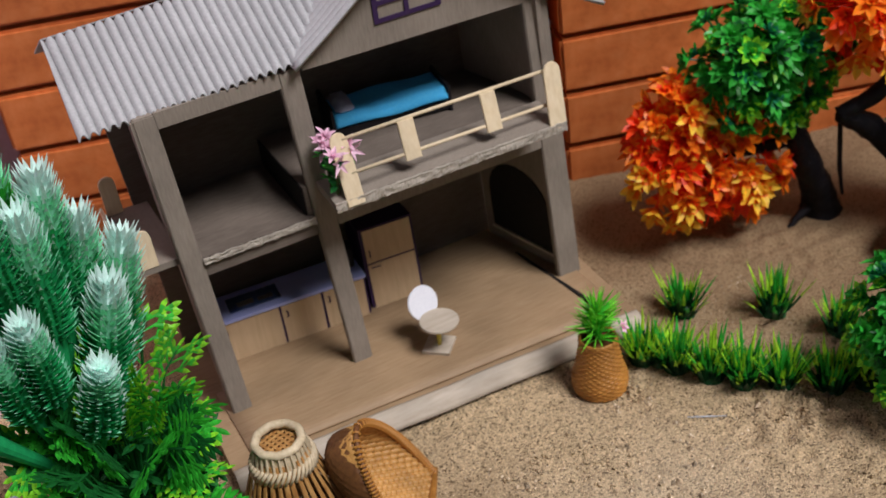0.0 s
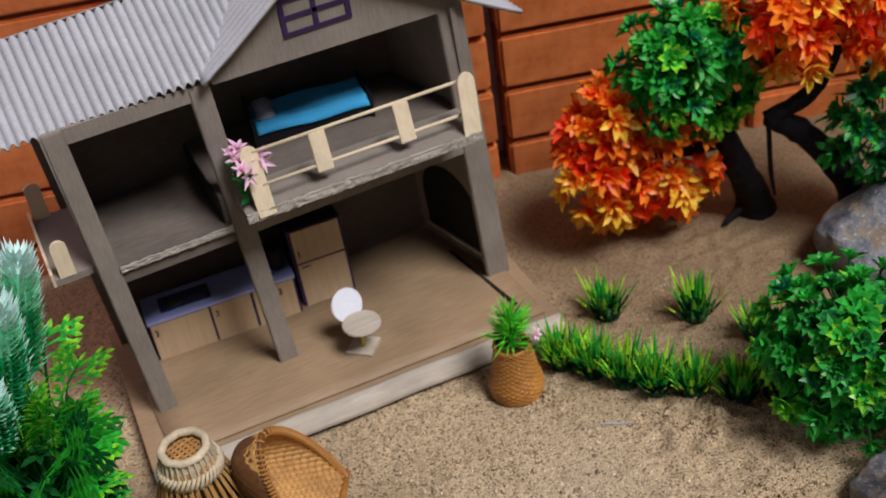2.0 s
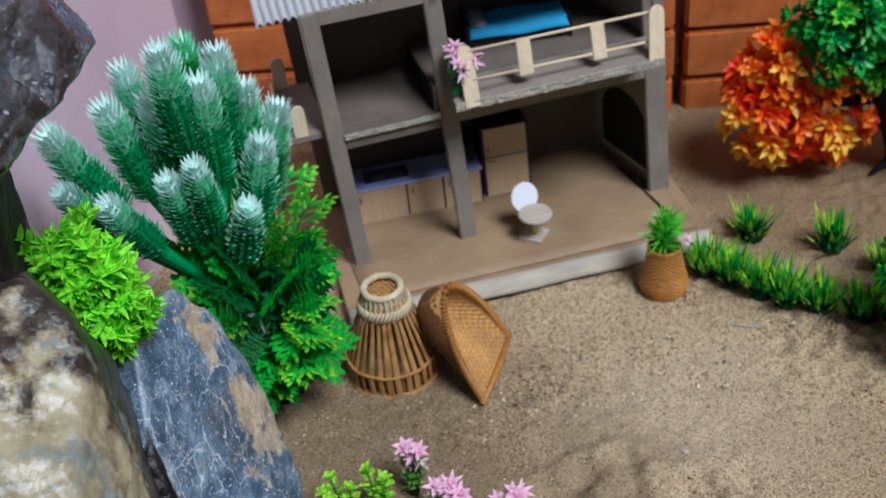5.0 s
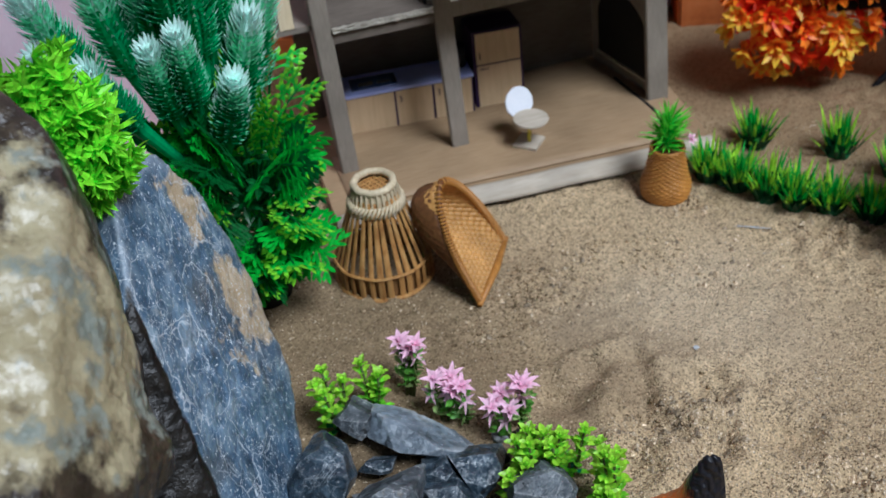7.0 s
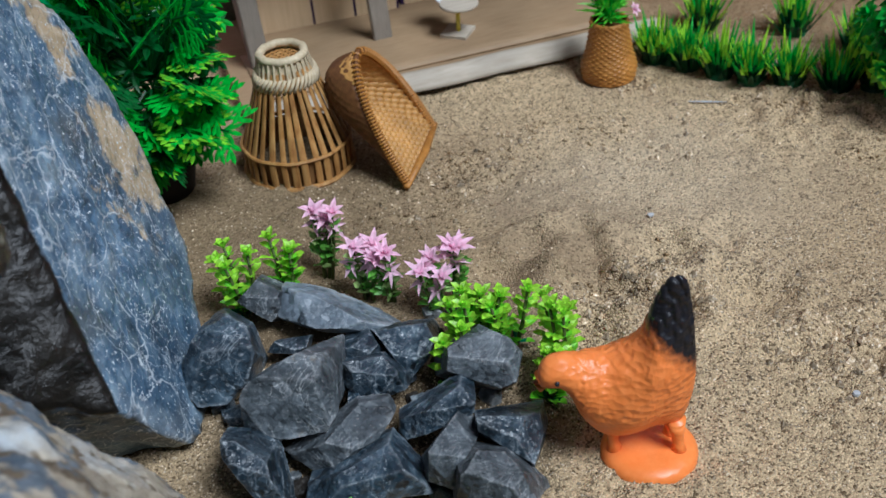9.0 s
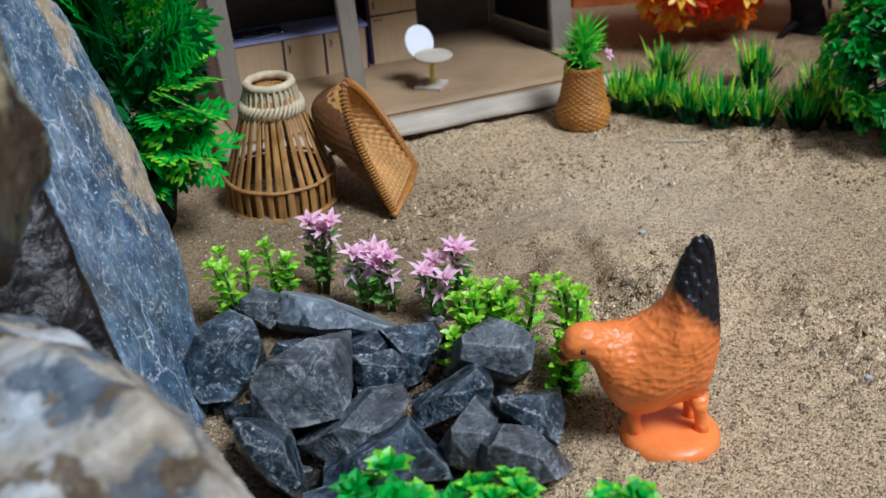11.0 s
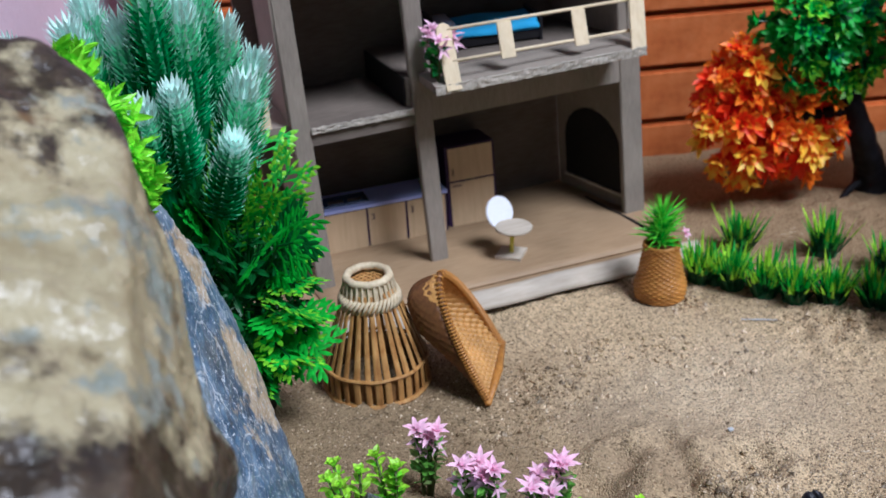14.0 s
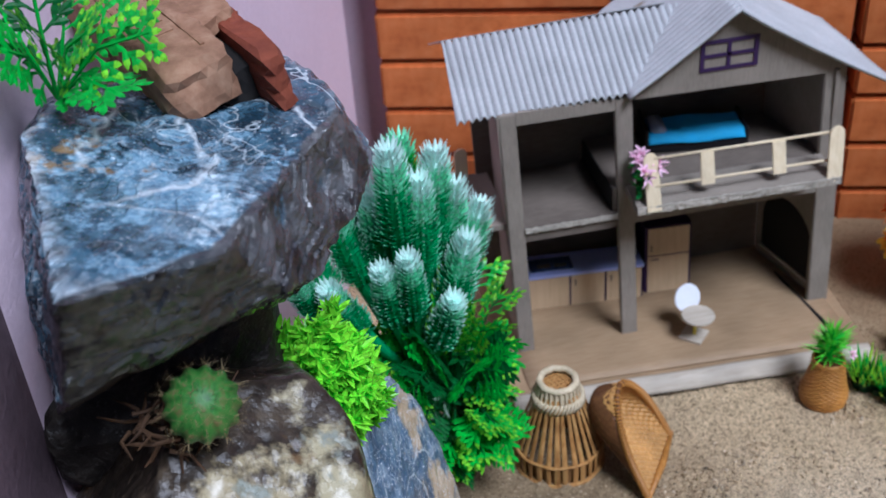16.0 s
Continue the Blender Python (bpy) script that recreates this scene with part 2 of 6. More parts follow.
def sand_height(x, y):
    """Uneven hand-smoothed sand, a little lower towards the hen."""
    p = Vector((x, y, 0))
    h = -0.0125 + 0.030 * max(0.0, min(0.17, -0.11 - y)) - 0.035 * max(0.0, y) + 0.0022 * noise.noise(p * 14) + 0.0016 * noise.noise(p * 38 + Vector((3, 1, 0)))
    rough = max(0.0, noise.noise(p * 9 + Vector((7, 7, 0))) + 0.1)
    for cx, cy, r in ((0.085, -0.180, 0.045), (0.115, -0.315, 0.05), (0.175, -0.205, 0.03), (0.20, -0.40, 0.05), (0.225, -0.125, 0.02), (0.29, -0.185, 0.03)):
        rough += 0.55 * math.exp(-(((x - cx) / r) ** 2 + ((y - cy) / (r * 0.7)) ** 2))
    h += 0.0085 * rough * noise.noise(p * 95) + 0.0016 * noise.noise(p * 210) * (0.3 + 1.8 * rough)
    for cx, cy, r, d in ((0.085, -0.260, 0.011, 0.006), (0.109, -0.257, 0.010, 0.005), (0.104, -0.282, 0.012, 0.006), (0.10, -0.31, 0.016, 0.007), (0.135, -0.295, 0.014, 0.006), (0.075, -0.335, 0.012, 0.005), (0.12, -0.335, 0.013, 0.005), (0.06, -0.27, 0.013, 0.004), (0.165, -0.345, 0.014, 0.004)):
        q = math.hypot(x - cx, y - cy) / r
        h += -1.5 * d * math.exp(-q * q) + 0.8 * d * math.exp(-((q - 1.7) ** 2) * 3)
    for (ax, ay), (bx, by) in CRACK:
        k = max(0.0, min(1.0, ((x - ax) * (bx - ax) + (y - ay) * (by - ay)) / ((bx - ax) ** 2 + (by - ay) ** 2)))
        gap = math.hypot(x - ax - k * (bx - ax), y - ay - k * (by - ay)) + 0.002 * noise.noise(p * 120)
        h -= 0.0035 * math.exp(-(gap / 0.0028) ** 2) - 0.0015 * math.exp(-((gap - 0.006) / 0.004) ** 2)
    h -= 0.006 * max(0.0, min(1.0, (-0.30 - y) / 0.12))
    h -= 0.011 * math.exp(-(((x + 0.040) / 0.050) ** 4) - ((y + 0.350) / 0.050) ** 4)
    h -= 0.006 * max(0.0, min(1.0, (y - 0.08) / 0.1)) * max(0.0, min(1.0, (0.12 - x) / 0.15))
    return h


def spread(lo, hi, a, b, fine, coarse):
    """Grid lines, close together between a and b."""
    out, x = [], lo
    while x < hi:
        out.append(x)
        x += fine if a <= x <= b else coarse
    return out + [hi]


sand_tex = mat("sand", [(0.37, 0.248, 0.122), (0.52, 0.372, 0.198), (0.66, 0.490, 0.280)], 150, 0.9, 0.0, 0.001, 0.36, 8, spec=0.2)


def add_grains(m, size, dark, pale, amount):
    """Single grains: each cell takes its own tone and stands up a little."""
    n, link, b = nodes_of(m)
    co = n.new("ShaderNodeTexCoord")
    vor = n.new("ShaderNodeTexVoronoi")
    vor.inputs["Scale"].default_value = 1 / size
    link(co.outputs["Object"], vor.inputs["Vector"])
    sep = n.new("ShaderNodeSeparateColor")
    link(vor.outputs["Color"], sep.inputs[0])
    ramp = n.new("ShaderNodeValToRGB")
    ramp.color_ramp.interpolation = "CONSTANT"
    stops = ((0.0, dark), (0.13, tuple(0.45 * k for k in pale)), (0.30, tuple(0.66 * k for k in pale)), (0.62, tuple(0.84 * k for k in pale)), (0.86, pale))
    while len(ramp.color_ramp.elements) < len(stops):
        ramp.color_ramp.elements.new(0.5)
    for e, (at, c) in zip(ramp.color_ramp.elements, stops):
        e.position, e.color = at, (*c, 1)
    link(sep.outputs[0], ramp.inputs[0])
    mix = n.new("ShaderNodeMix")
    mix.data_type = "RGBA"
    mix.inputs[0].default_value = amount
    link(b.inputs["Base Color"].links[0].from_socket, mix.inputs[6])
    link(ramp.outputs[0], mix.inputs[7])
    link(mix.outputs[2], b.inputs["Base Color"])
    add = n.new("ShaderNodeMath")
    add.operation = "MULTIPLY_ADD"
    add.inputs[1].default_value = -0.7
    link(vor.outputs["Distance"], add.inputs[0])
    link(sep.outputs[1], add.inputs[2])
    bump = n.new("ShaderNodeBump")
    bump.inputs["Strength"].default_value, bump.inputs["Distance"].default_value = 1.0, 0.0015
    link(add.outputs[0], bump.inputs["Height"])
    link(bump.outputs[0], b.inputs["Normal"])


add_grains(sand_tex, 0.00110, (0.050, 0.033, 0.020), (0.92, 0.705, 0.43), 0.70)
n_, link_, b_ = nodes_of(sand_tex)
patch_edge = n_.new("ShaderNodeTexNoise")
patch_edge.inputs["Scale"].default_value, patch_edge.inputs["Detail"].default_value = 22, 6
patch_co = n_.new("ShaderNodeTexCoord")
link_(patch_co.outputs["Object"], patch_edge.inputs["Vector"])
# browner sand by wall and stones, a dry pale sweep in the middle
# The first, second and last tints put wall, coop and crevice shade into colour
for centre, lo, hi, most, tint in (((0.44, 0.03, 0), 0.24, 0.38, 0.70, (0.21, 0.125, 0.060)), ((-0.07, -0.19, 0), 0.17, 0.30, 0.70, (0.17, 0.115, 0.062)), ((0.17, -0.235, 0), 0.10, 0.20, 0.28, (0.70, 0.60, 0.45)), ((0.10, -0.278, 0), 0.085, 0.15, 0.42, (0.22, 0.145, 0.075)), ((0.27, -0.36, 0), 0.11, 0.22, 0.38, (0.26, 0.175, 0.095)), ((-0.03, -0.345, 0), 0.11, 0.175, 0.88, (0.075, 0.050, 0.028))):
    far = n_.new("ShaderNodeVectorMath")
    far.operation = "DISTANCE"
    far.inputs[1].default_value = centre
    link_(patch_co.outputs["Object"], far.inputs[0])
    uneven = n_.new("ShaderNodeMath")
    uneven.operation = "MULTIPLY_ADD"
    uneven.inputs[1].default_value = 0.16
    link_(patch_edge.outputs[0], uneven.inputs[0])
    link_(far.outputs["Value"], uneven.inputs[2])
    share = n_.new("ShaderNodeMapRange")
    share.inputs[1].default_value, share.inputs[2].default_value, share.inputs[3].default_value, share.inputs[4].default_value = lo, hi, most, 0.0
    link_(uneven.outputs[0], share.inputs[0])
    patched = n_.new("ShaderNodeMix")
    patched.data_type = "RGBA"
    link_(share.outputs[0], patched.inputs[0])
    link_(b_.inputs["Base Color"].links[0].from_socket, patched.inputs[6])
    patched.inputs[7].default_value = (*tint, 1)
    link_(patched.outputs[2], b_.inputs["Base Color"])
xs = spread(-0.40, 1.05, -0.16, 0.42, 0.0028, 0.012)
ys = spread(-1.7, 0.5, -0.50, 0.02, 0.0028, 0.012)
verts = [(x, y, sand_height(x, y)) for y in ys for x in xs]
w = len(xs)
sand = Shape().add(verts, [(j * w + i, j * w + i + 1, (j + 1) * w + i + 1, (j + 1) * w + i) for j in range(len(ys) - 1) for i in range(w - 1)])
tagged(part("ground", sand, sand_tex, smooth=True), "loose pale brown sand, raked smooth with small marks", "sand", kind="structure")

# bricks in two dry-laid stacks
stack = thing("brick_stack", "stack of orange clay bricks laid dry behind the house", "brick wall")


def brick(length, height):
    s = Shape().box(0.0, length, 0.0, 0.04, 0.0, height)
    return s


PITCH = 0.0492
for s0, s1, z0 in ((0.0, 0.2085, -0.0450), (0.2125, 0.4165, -0.0310), (0.4265, 0.630, -0.0325), (0.634, 0.84, -0.0310)):
    for k in range(9):
        z = z0 + PITCH * (k - 1)
        ob = part("brick", brick(s1 - s0, PITCH - 0.0035), brick_red, stack, bevel=0.0025)
        ob.matrix_world = WALL @ pose(s0 + random.uniform(-0.0015, 0.0015), random.uniform(-0.002, 0.002), z, 0, 0, random.uniform(-0.6, 0.6))

# ---- the cardboard house ----
LEAN = -0.045
house = thing("dollhouse", "two-storey open-fronted dollhouse of brown corrugated cardboard", "dollhouse")
FL = Vector((-0.0265, -0.0595, 0))
PLAT = Matrix.Translation(FL) @ Matrix.Rotation(radians(-2.6), 4, "Z")
flap_paper = mat("pale_card_flap", [(0.40, 0.34, 0.26), (0.52, 0.46, 0.37)], 300, 0.75, 0.3, 0.0005, 0.25, 22, stretch=(0.15, 1, 1))
black_gap = mat("black_gap", [(0.004, 0.004, 0.004), (0.010, 0.008, 0.007)], 300, 0.9, 0.1, 0.0001)
part("platform", Shape().box(0, 0.292, 0.0105, 0.17, -0.0080, 0.0, PLAT), card_floor, house, "brown cardboard base board")


def flap(u, v):
    y = 0.0105 - 0.0125 * v
    z = 0.0006 * math.sin(math.pi * v) - 0.0085 * v ** 2.2
    return PLAT @ Vector((u * 0.292, y, z + 0.0004 * math.sin(u * 23)))


def floor_board(u, v):
    """The floor sheet runs from the front fold and sags a little towards the back."""
    y = (-0.0450 - 0.0120 * u) * (1 - v) + 0.089 * v
    return Vector((-0.011 + u * 0.269, y, 0.0010 - 0.062 * max(0.0, y)))


STRAIGHT = Matrix(((1, 0, -0.040, 0), (0, 1, 0.030, 0), (0, 0, 1, 0), (0, 0, 0, 1)))
part("front_flap", Shape().sheet(flap, 40, 8), flap_paper, house, "pale folded cardboard edge along the front", smooth=True, solid=0.0016)
part("floor_gap", Shape().prism([(0.2320, 0.078, -0.0024), (0.2335, 0.078, -0.0024), (0.2455, -0.040, 0.0024), (0.2425, -0.040, 0.0024)], (0, 0, 0.0012)), black_gap, house, "dark slit in the floor")
part("floor_sheet", Shape().sheet(floor_board, 12, 12), card_floor, house, smooth=True, solid=0.0016)
DEPTH = 0.089
# Darker brown copy of the card: indoor shade is put into its colour
card_shaded = mat("shaded_brown_card", [(0.125, 0.100, 0.080), (0.175, 0.145, 0.118)], 700, 0.85, 0.2, 0.0003, 0.22, 25, stretch=(0.15, 1, 1), spec=0.2)
SIDE = Matrix.Translation((0.2540, 0.006, 0)) @ Matrix.Rotation(radians(13), 4, "Z")
part("left_wall", Shape().box(-0.002, 0.002, 0.0, 0.080, -0.004, 0.217, Matrix.Translation((-0.006, 0.006, 0)) @ Matrix.Rotation(radians(-6), 4, "Z"), lean=LEAN), card, house)
part("right_wall", Shape().box(-0.002, 0.002, 0.0, 0.082, -0.004, 0.216, SIDE, lean=LEAN), card, house)
arch = [(0.010, 0.012), (0.073, 0.012), (0.073, 0.045)] + [(0.0415 + 0.0315 * math.cos(a), 0.045 + 0.030 * math.sin(a)) for a in (math.pi * k / 10 for k in range(1, 10))] + [(0.010, 0.045)]
# No hole is cut: a flat black panel stands for the opening's darkness
part("dark_arch", Shape().prism([SIDE @ Vector((-0.0021 + LEAN * z, y, z)) for y, z in arch], SIDE.to_3x3() @ Vector((-0.0007, 0, 0))), black_gap, house, "flat black arch standing in for the side wall's dark opening")
part("sill_strip", Shape().box(-0.0042, -0.0022, 0.008, 0.074, 0.0100, 0.0124, SIDE, lean=LEAN), card_edge, house, "pale cut strip under the dark opening")
part("back_wall", Shape().box(-0.013, 0.259, DEPTH, DEPTH + 0.004, -0.006, 0.218, lean=LEAN), card_shaded, house)
for x0, x1 in ((-0.0078, 0.0050), (0.0797, 0.0930), (0.2435, 0.2612)):
    part("post", Shape().box(x0, x1, 0.0, 0.0055, -0.0005, 0.2185, STRAIGHT), card, house, bevel=0.0007)
part("upper_floor", Shape().box(0.0045, 0.0797, 0.0008, DEPTH - 0.004, 0.1075, 0.1205, STRAIGHT), card_shaded, house)


def torn(x0, x1, y, z0, z1, m, seed):
    """A cut edge of cardboard, frayed along its length."""
    def edge(u, v):
        x = x0 + u * (x1 - x0)
        ragged = 0.0009 * noise.noise(Vector((x * 190, seed, v * 2))) + 0.0005 * noise.noise(Vector((x * 520, seed, v * 5)))
        return m @ Vector((x, y + ragged - 0.0007, z0 + v * (z1 - z0) + 0.0016 * noise.noise(Vector((x * 260, seed + 7, 0))) * (0.5 - v)))
    return Shape().sheet(edge, 90, 4)


part("upper_floor_edge", torn(0.0052, 0.0790, -0.0006, 0.1165, 0.1208, STRAIGHT, 1.0), card_edge, house, "torn grey cardboard edge", solid=0.0010)
# Thin black face on the riser, where there is only shade
part("step_face", Shape().box(0.0702, 0.0712, 0.008, DEPTH - 0.004, 0.1209, 0.1412), black_gap, house, "riser of the raised floor, blackened for its shade")
part("raised_floor", Shape().box(0.0712, 0.2405, 0.0065, DEPTH - 0.003, 0.1215, 0.1415), card_shaded, house)
DECK = Matrix.Translation((0.0815, 0.0, 0)) @ Matrix.Rotation(radians(-1.9), 4, "Z") @ Matrix.Rotation(radians(0.7), 4, "Y").inverted()
part("balcony_floor", Shape().box(0.0, 0.1580, -0.0275, 0.0075, 0.1385, 0.1440, DECK), card, house)
part("balcony_edge", torn(0.0, 0.1585, -0.0282, 0.1380, 0.1442, DECK, 4.0), card_edge, house, "torn silvery cut edge of the balcony", solid=0.0012)
part("lintel", Shape().box(0.0930, 0.2436, 0.0005, 0.0048, 0.1090, 0.1385, STRAIGHT), card, house)
part("front_beam", Shape().box(0.0050, 0.0797, 0.0004, 0.0050, 0.2090, 0.2190, STRAIGHT), card, house)
gable = part("gable_wall", Shape().prism([(x, 0.0062, z) for x, z in ((0.0860, 0.2160), (0.2350, 0.2135), (0.2540, 0.2185), (0.1588, 0.2752), (0.0845, 0.2215))], (0, 0.004, 0)), card, house)
for x0, x1, z0, z1 in ((0.1346, 0.1378, 0.2300, 0.2545), (0.1758, 0.1792, 0.2300, 0.2545), (0.1550, 0.1580, 0.2328, 0.2517), (0.1378, 0.1758, 0.2300, 0.2328), (0.1378, 0.1758, 0.2408, 0.2436), (0.1378, 0.1758, 0.2517, 0.2545)):
    part("marker_line", Shape().box(x0, x1, 0.0052, 0.0058, z0, z1), ink, gable, "line drawn in purple marker")
part("upper_back_gable", Shape().prism([(x, DEPTH + 0.0005, z) for x, z in ((0.06, 0.2185), (0.2540, 0.2185), (0.1588, 0.2740))], (0, 0.004, 0)), card, house)

# roofs: a corrugated slope and a smooth gable roof
def corrugated(u, v):
    x = -0.0458 + 0.0025 * v + u * (0.1290 + 0.0505 * v)
    y = 0.0120 - 0.0080 * u + v * (0.0580 - 0.0050 * u)
    ridge = abs(math.sin(math.pi * (x + 0.0008 * v) / 0.00575))
    flute = 0.0036 * ridge - 0.0016 + 0.0006 * noise.noise(Vector((x * 60, v * 3, 0)))
    fray = 0.0012 * noise.noise(Vector((x * 180, 5, 0))) * max(0.0, 1 - v * 6)
    return Vector((x, y + fray, 0.2150 + 0.0068 * u + v * (0.0375 + 0.0025 * u) + flute))


part("corrugated_roof", Shape().sheet(corrugated, 420, 110), roof_grey, house, "pale grey roof of bared cardboard flutes", smooth=True, solid=0.0010)
part("rear_roof", Shape().prism([(-0.0433, 0.070, 0.2535), (0.128, 0.064, 0.2615), (0.128, 0.135, 0.222), (-0.0433, 0.135, 0.222)], (0, 0, 0.001)), roof_grey, house)


def gable_panel(xa, za, xb, zb, bow):
    """A roof panel from the ridge to the eave, its free edge curling a little."""
    def at(u, v):
        lift = bow * math.sin(math.pi * u) + 0.0012 * noise.noise(Vector((u * 4, v * 3, xb * 40))) + 0.0011 * abs(math.sin(math.pi * 0.1265 * v / 0.00575))
        return Vector((xa + u * (xb - xa), -0.0045 + 0.1265 * v + 0.003 * u, za + u * (zb - za) + lift))
    return Shape().sheet(at, 16, 200)


for xb, zb, bow in ((0.0795, 0.2205, -0.0008), (0.2905, 0.1985, -0.0030)):
    part("gable_roof", gable_panel(0.1590, 0.2795, xb, zb, bow), roof_grey, house, "smooth grey cardboard roof panel", smooth=True, solid=0.0026)

# balcony rail
def ice_stick(x0, x1, z0, z1, y, round_top=True, thick=0.0018, lean=0.0, back=0.0):
    r = (x1 - x0) / 2
    c = (x0 + x1) / 2
    out = [(x0, y, z0), (x1, y, z0)]
    if round_top:
        out += [(c + r * math.cos(a), y, z1 - r + r * math.sin(a)) for a in (math.pi * k / 8 for k in range(9))]
    else:
        out += [(x1, y, z1), (x0, y, z1)]
    out = [(x + lean * (z - z0), yy + back * (z - z0), z) for x, yy, z in out]
    return Shape().prism(out, (0, thick, 0))


for x0, x1, z0, z1, y, rt, lean in ((0.0858, 0.0970, 0.1400, 0.1818, -0.0312, True, 0.0), (0.1287, 0.1393, 0.1538, 0.1768, -0.0270, False, 0.03), (0.1850, 0.1955, 0.1530, 0.1762, -0.0275, False, 0.03), (0.2255, 0.2375, 0.1430, 0.1822, -0.0345, True, 0.13)):
    part("rail_post", ice_stick(x0, x1, z0, z1, y, rt, lean=lean, back=0.36), stick_wood, house, "flat birch craft stick", bevel=0.0003)
for z0, z1, y in ((0.1775, 0.1760, -0.0168), (0.1578, 0.1560, -0.0238)):
    part("rail", Shape().tube([(0.0935, y, z0), (0.2330, y, z1)], 0.0012, 8), stick_wood, house, smooth=True)
# side balcony
part("side_balcony_floor", Shape().box(-0.0380, -0.0095, 0.010, 0.090, 0.1185, 0.1230), card, house)
part("side_rail_post", ice_stick(-0.0345, -0.0245, 0.1230, 0.1475, 0.0095, back=0.10), stick_wood, house)
part("side_rail_post", ice_stick(-0.0365, -0.0260, 0.1230, 0.1500, 0.086), stick_wood, house)
part("side_board", Shape().box(-0.0397, -0.0380, 0.010, 0.092, 0.1185, 0.1275), stick_wood, house)

# ---- furniture ----
KIT = Matrix.Translation((0.0068, 0.0550, -0.0026)) @ Matrix.Rotation(radians(-4.5), 4, "Z")
counter = thing("kitchen_counter", "small paper kitchen counter with maple doors and lilac top", "kitchen counter")
part("body", Shape().box(0, 0.107, 0.0008, 0.030, 0, 0.0345, KIT), ink, counter)
for x0, x1 in ((0.001, 0.0428), (0.0446, 0.0735), (0.0755, 0.0895), (0.0915, 0.1055)):
    d = part("door", Shape().box(x0, x1, 0, 0.0008, 0.0008, 0.0335, KIT), maple, counter)
    hx = x0 + 0.0025
    part("handle", Shape().tube([KIT @ Vector(p) for p in ((hx, -0.0003, 0.029), (hx + 0.0012, -0.0006, 0.0285), (hx + 0.0012, -0.0006, 0.0245), (hx, -0.0003, 0.024))], 0.0005, 5), ink, d)
part("worktop", Shape().box(-0.0005, 0.1075, -0.0006, 0.0310, 0.0345, 0.0368, KIT), worktop_paper, counter, "pale lilac paper top")
sink = part("sink", Shape().box(0.0115, 0.0475, 0.0070, 0.0235, 0.0369, 0.0374, KIT), sink_dark, counter, "dark glossy sink", bevel=0.0002)
part("rim", Shape().tube([KIT @ Vector(p) for p in ((0.0115, 0.0070, 0.0372), (0.0475, 0.0070, 0.0372), (0.0475, 0.0235, 0.0372), (0.0115, 0.0235, 0.0372), (0.0115, 0.0070, 0.0372))], 0.0006, 5), sink_dark, sink)
part("basin", Shape().box(0.0170, 0.0290, 0.0095, 0.0155, 0.0374, 0.0380, KIT), steel, sink)
part("basin", Shape().box(0.0320, 0.0430, 0.0095, 0.0145, 0.0374, 0.0380, KIT), steel, sink)

FRI = Matrix.Translation((0.1180, 0.0500, -0.0030)) @ Matrix.Rotation(radians(-4), 4, "Z") @ Matrix.Rotation(radians(-4), 4, "X")
fridge = thing("refrigerator", "tall maple-coloured paper fridge outlined in purple", "refrigerator")
part("body", Shape().box(-0.0012, 0.0388, 0.0008, 0.033, 0, 0.0675, FRI), ink, fridge)
for z0, z1, hz in ((0.0008, 0.0385, 0.0360), (0.0400, 0.0660, 0.0445)):
    d = part("door", Shape().box(0.0012, 0.0370, 0, 0.0008, z0, z1, FRI), maple, fridge)
    part("handle", Shape().tube([FRI @ Vector(p) for p in ((0.0040, -0.0003, hz), (0.0040, -0.0006, hz + 0.0055))] if z0 > 0.02 else [FRI @ Vector(p) for p in ((0.0035, -0.0005, hz), (0.010, -0.0005, hz))], 0.0005, 5), ink, d)
oven = thing("cooking_pot", "small round black pot standing on the lilac worktop", "pot", at=KIT @ Vector((0.0985, 0.0175, 0.0369)))
part("body", Shape().lathe([(0.0, 0.0), (0.0062, 0.0002), (0.0072, 0.0016), (0.0076, 0.0175), (0.0070, 0.0178), (0.0, 0.0170)], 24), black_card, oven, smooth=True)

stool = thing("swivel_chair", "round paper chair with white back on a yellow stem", "chair")
part("base", Shape().box(-0.0095, 0.0095, -0.0095, 0.0095, 0, 0.0026, pose(0.1350, -0.0180, 0.0014, 0, 0, 47)), flap_paper, stool)
part("stem", Shape().tube([(0.1352, -0.0182, 0.0018), (0.1358, -0.0195, 0.0245)], 0.0016, 8), yellow_stick, stool, "yellow stem", smooth=True)
part("seat", Shape().lathe([(0, 0.0242), (0.0132, 0.0242), (0.0136, 0.0251), (0.0132, 0.0261), (0, 0.0261)], 28, (0.1360, -0.0215, 0)), flap_paper, stool)
BACKREST = pose(0.1335, -0.0035, 0.0305, 0, 0, 14) @ pose(0, 0, 0, 68, 0, 0)
part("backrest", Shape().lathe([(0, -0.0008), (0.0118, -0.0008), (0.0122, 0), (0.0118, 0.0008), (0, 0.0008)], 28, m=BACKREST), white_paper, stool, "white paper disc back")

BED = Matrix.Translation((0.1110, 0.0470, 0.1415)) @ Matrix.Rotation(radians(-8), 4, "Z")
bed = thing("bed", "small dark bed with a blue blanket and pale pillow", "bed")
part("frame", Shape().box(0.002, 0.080, 0.0, 0.034, 0.002, 0.008, BED), black_card, bed)
part("headboard", Shape().box(0, 0.002, -0.001, 0.035, 0, 0.0225, BED), black_card, bed)
part("footboard", Shape().box(0.080, 0.082, -0.001, 0.035, 0, 0.0185, BED), black_card, bed)


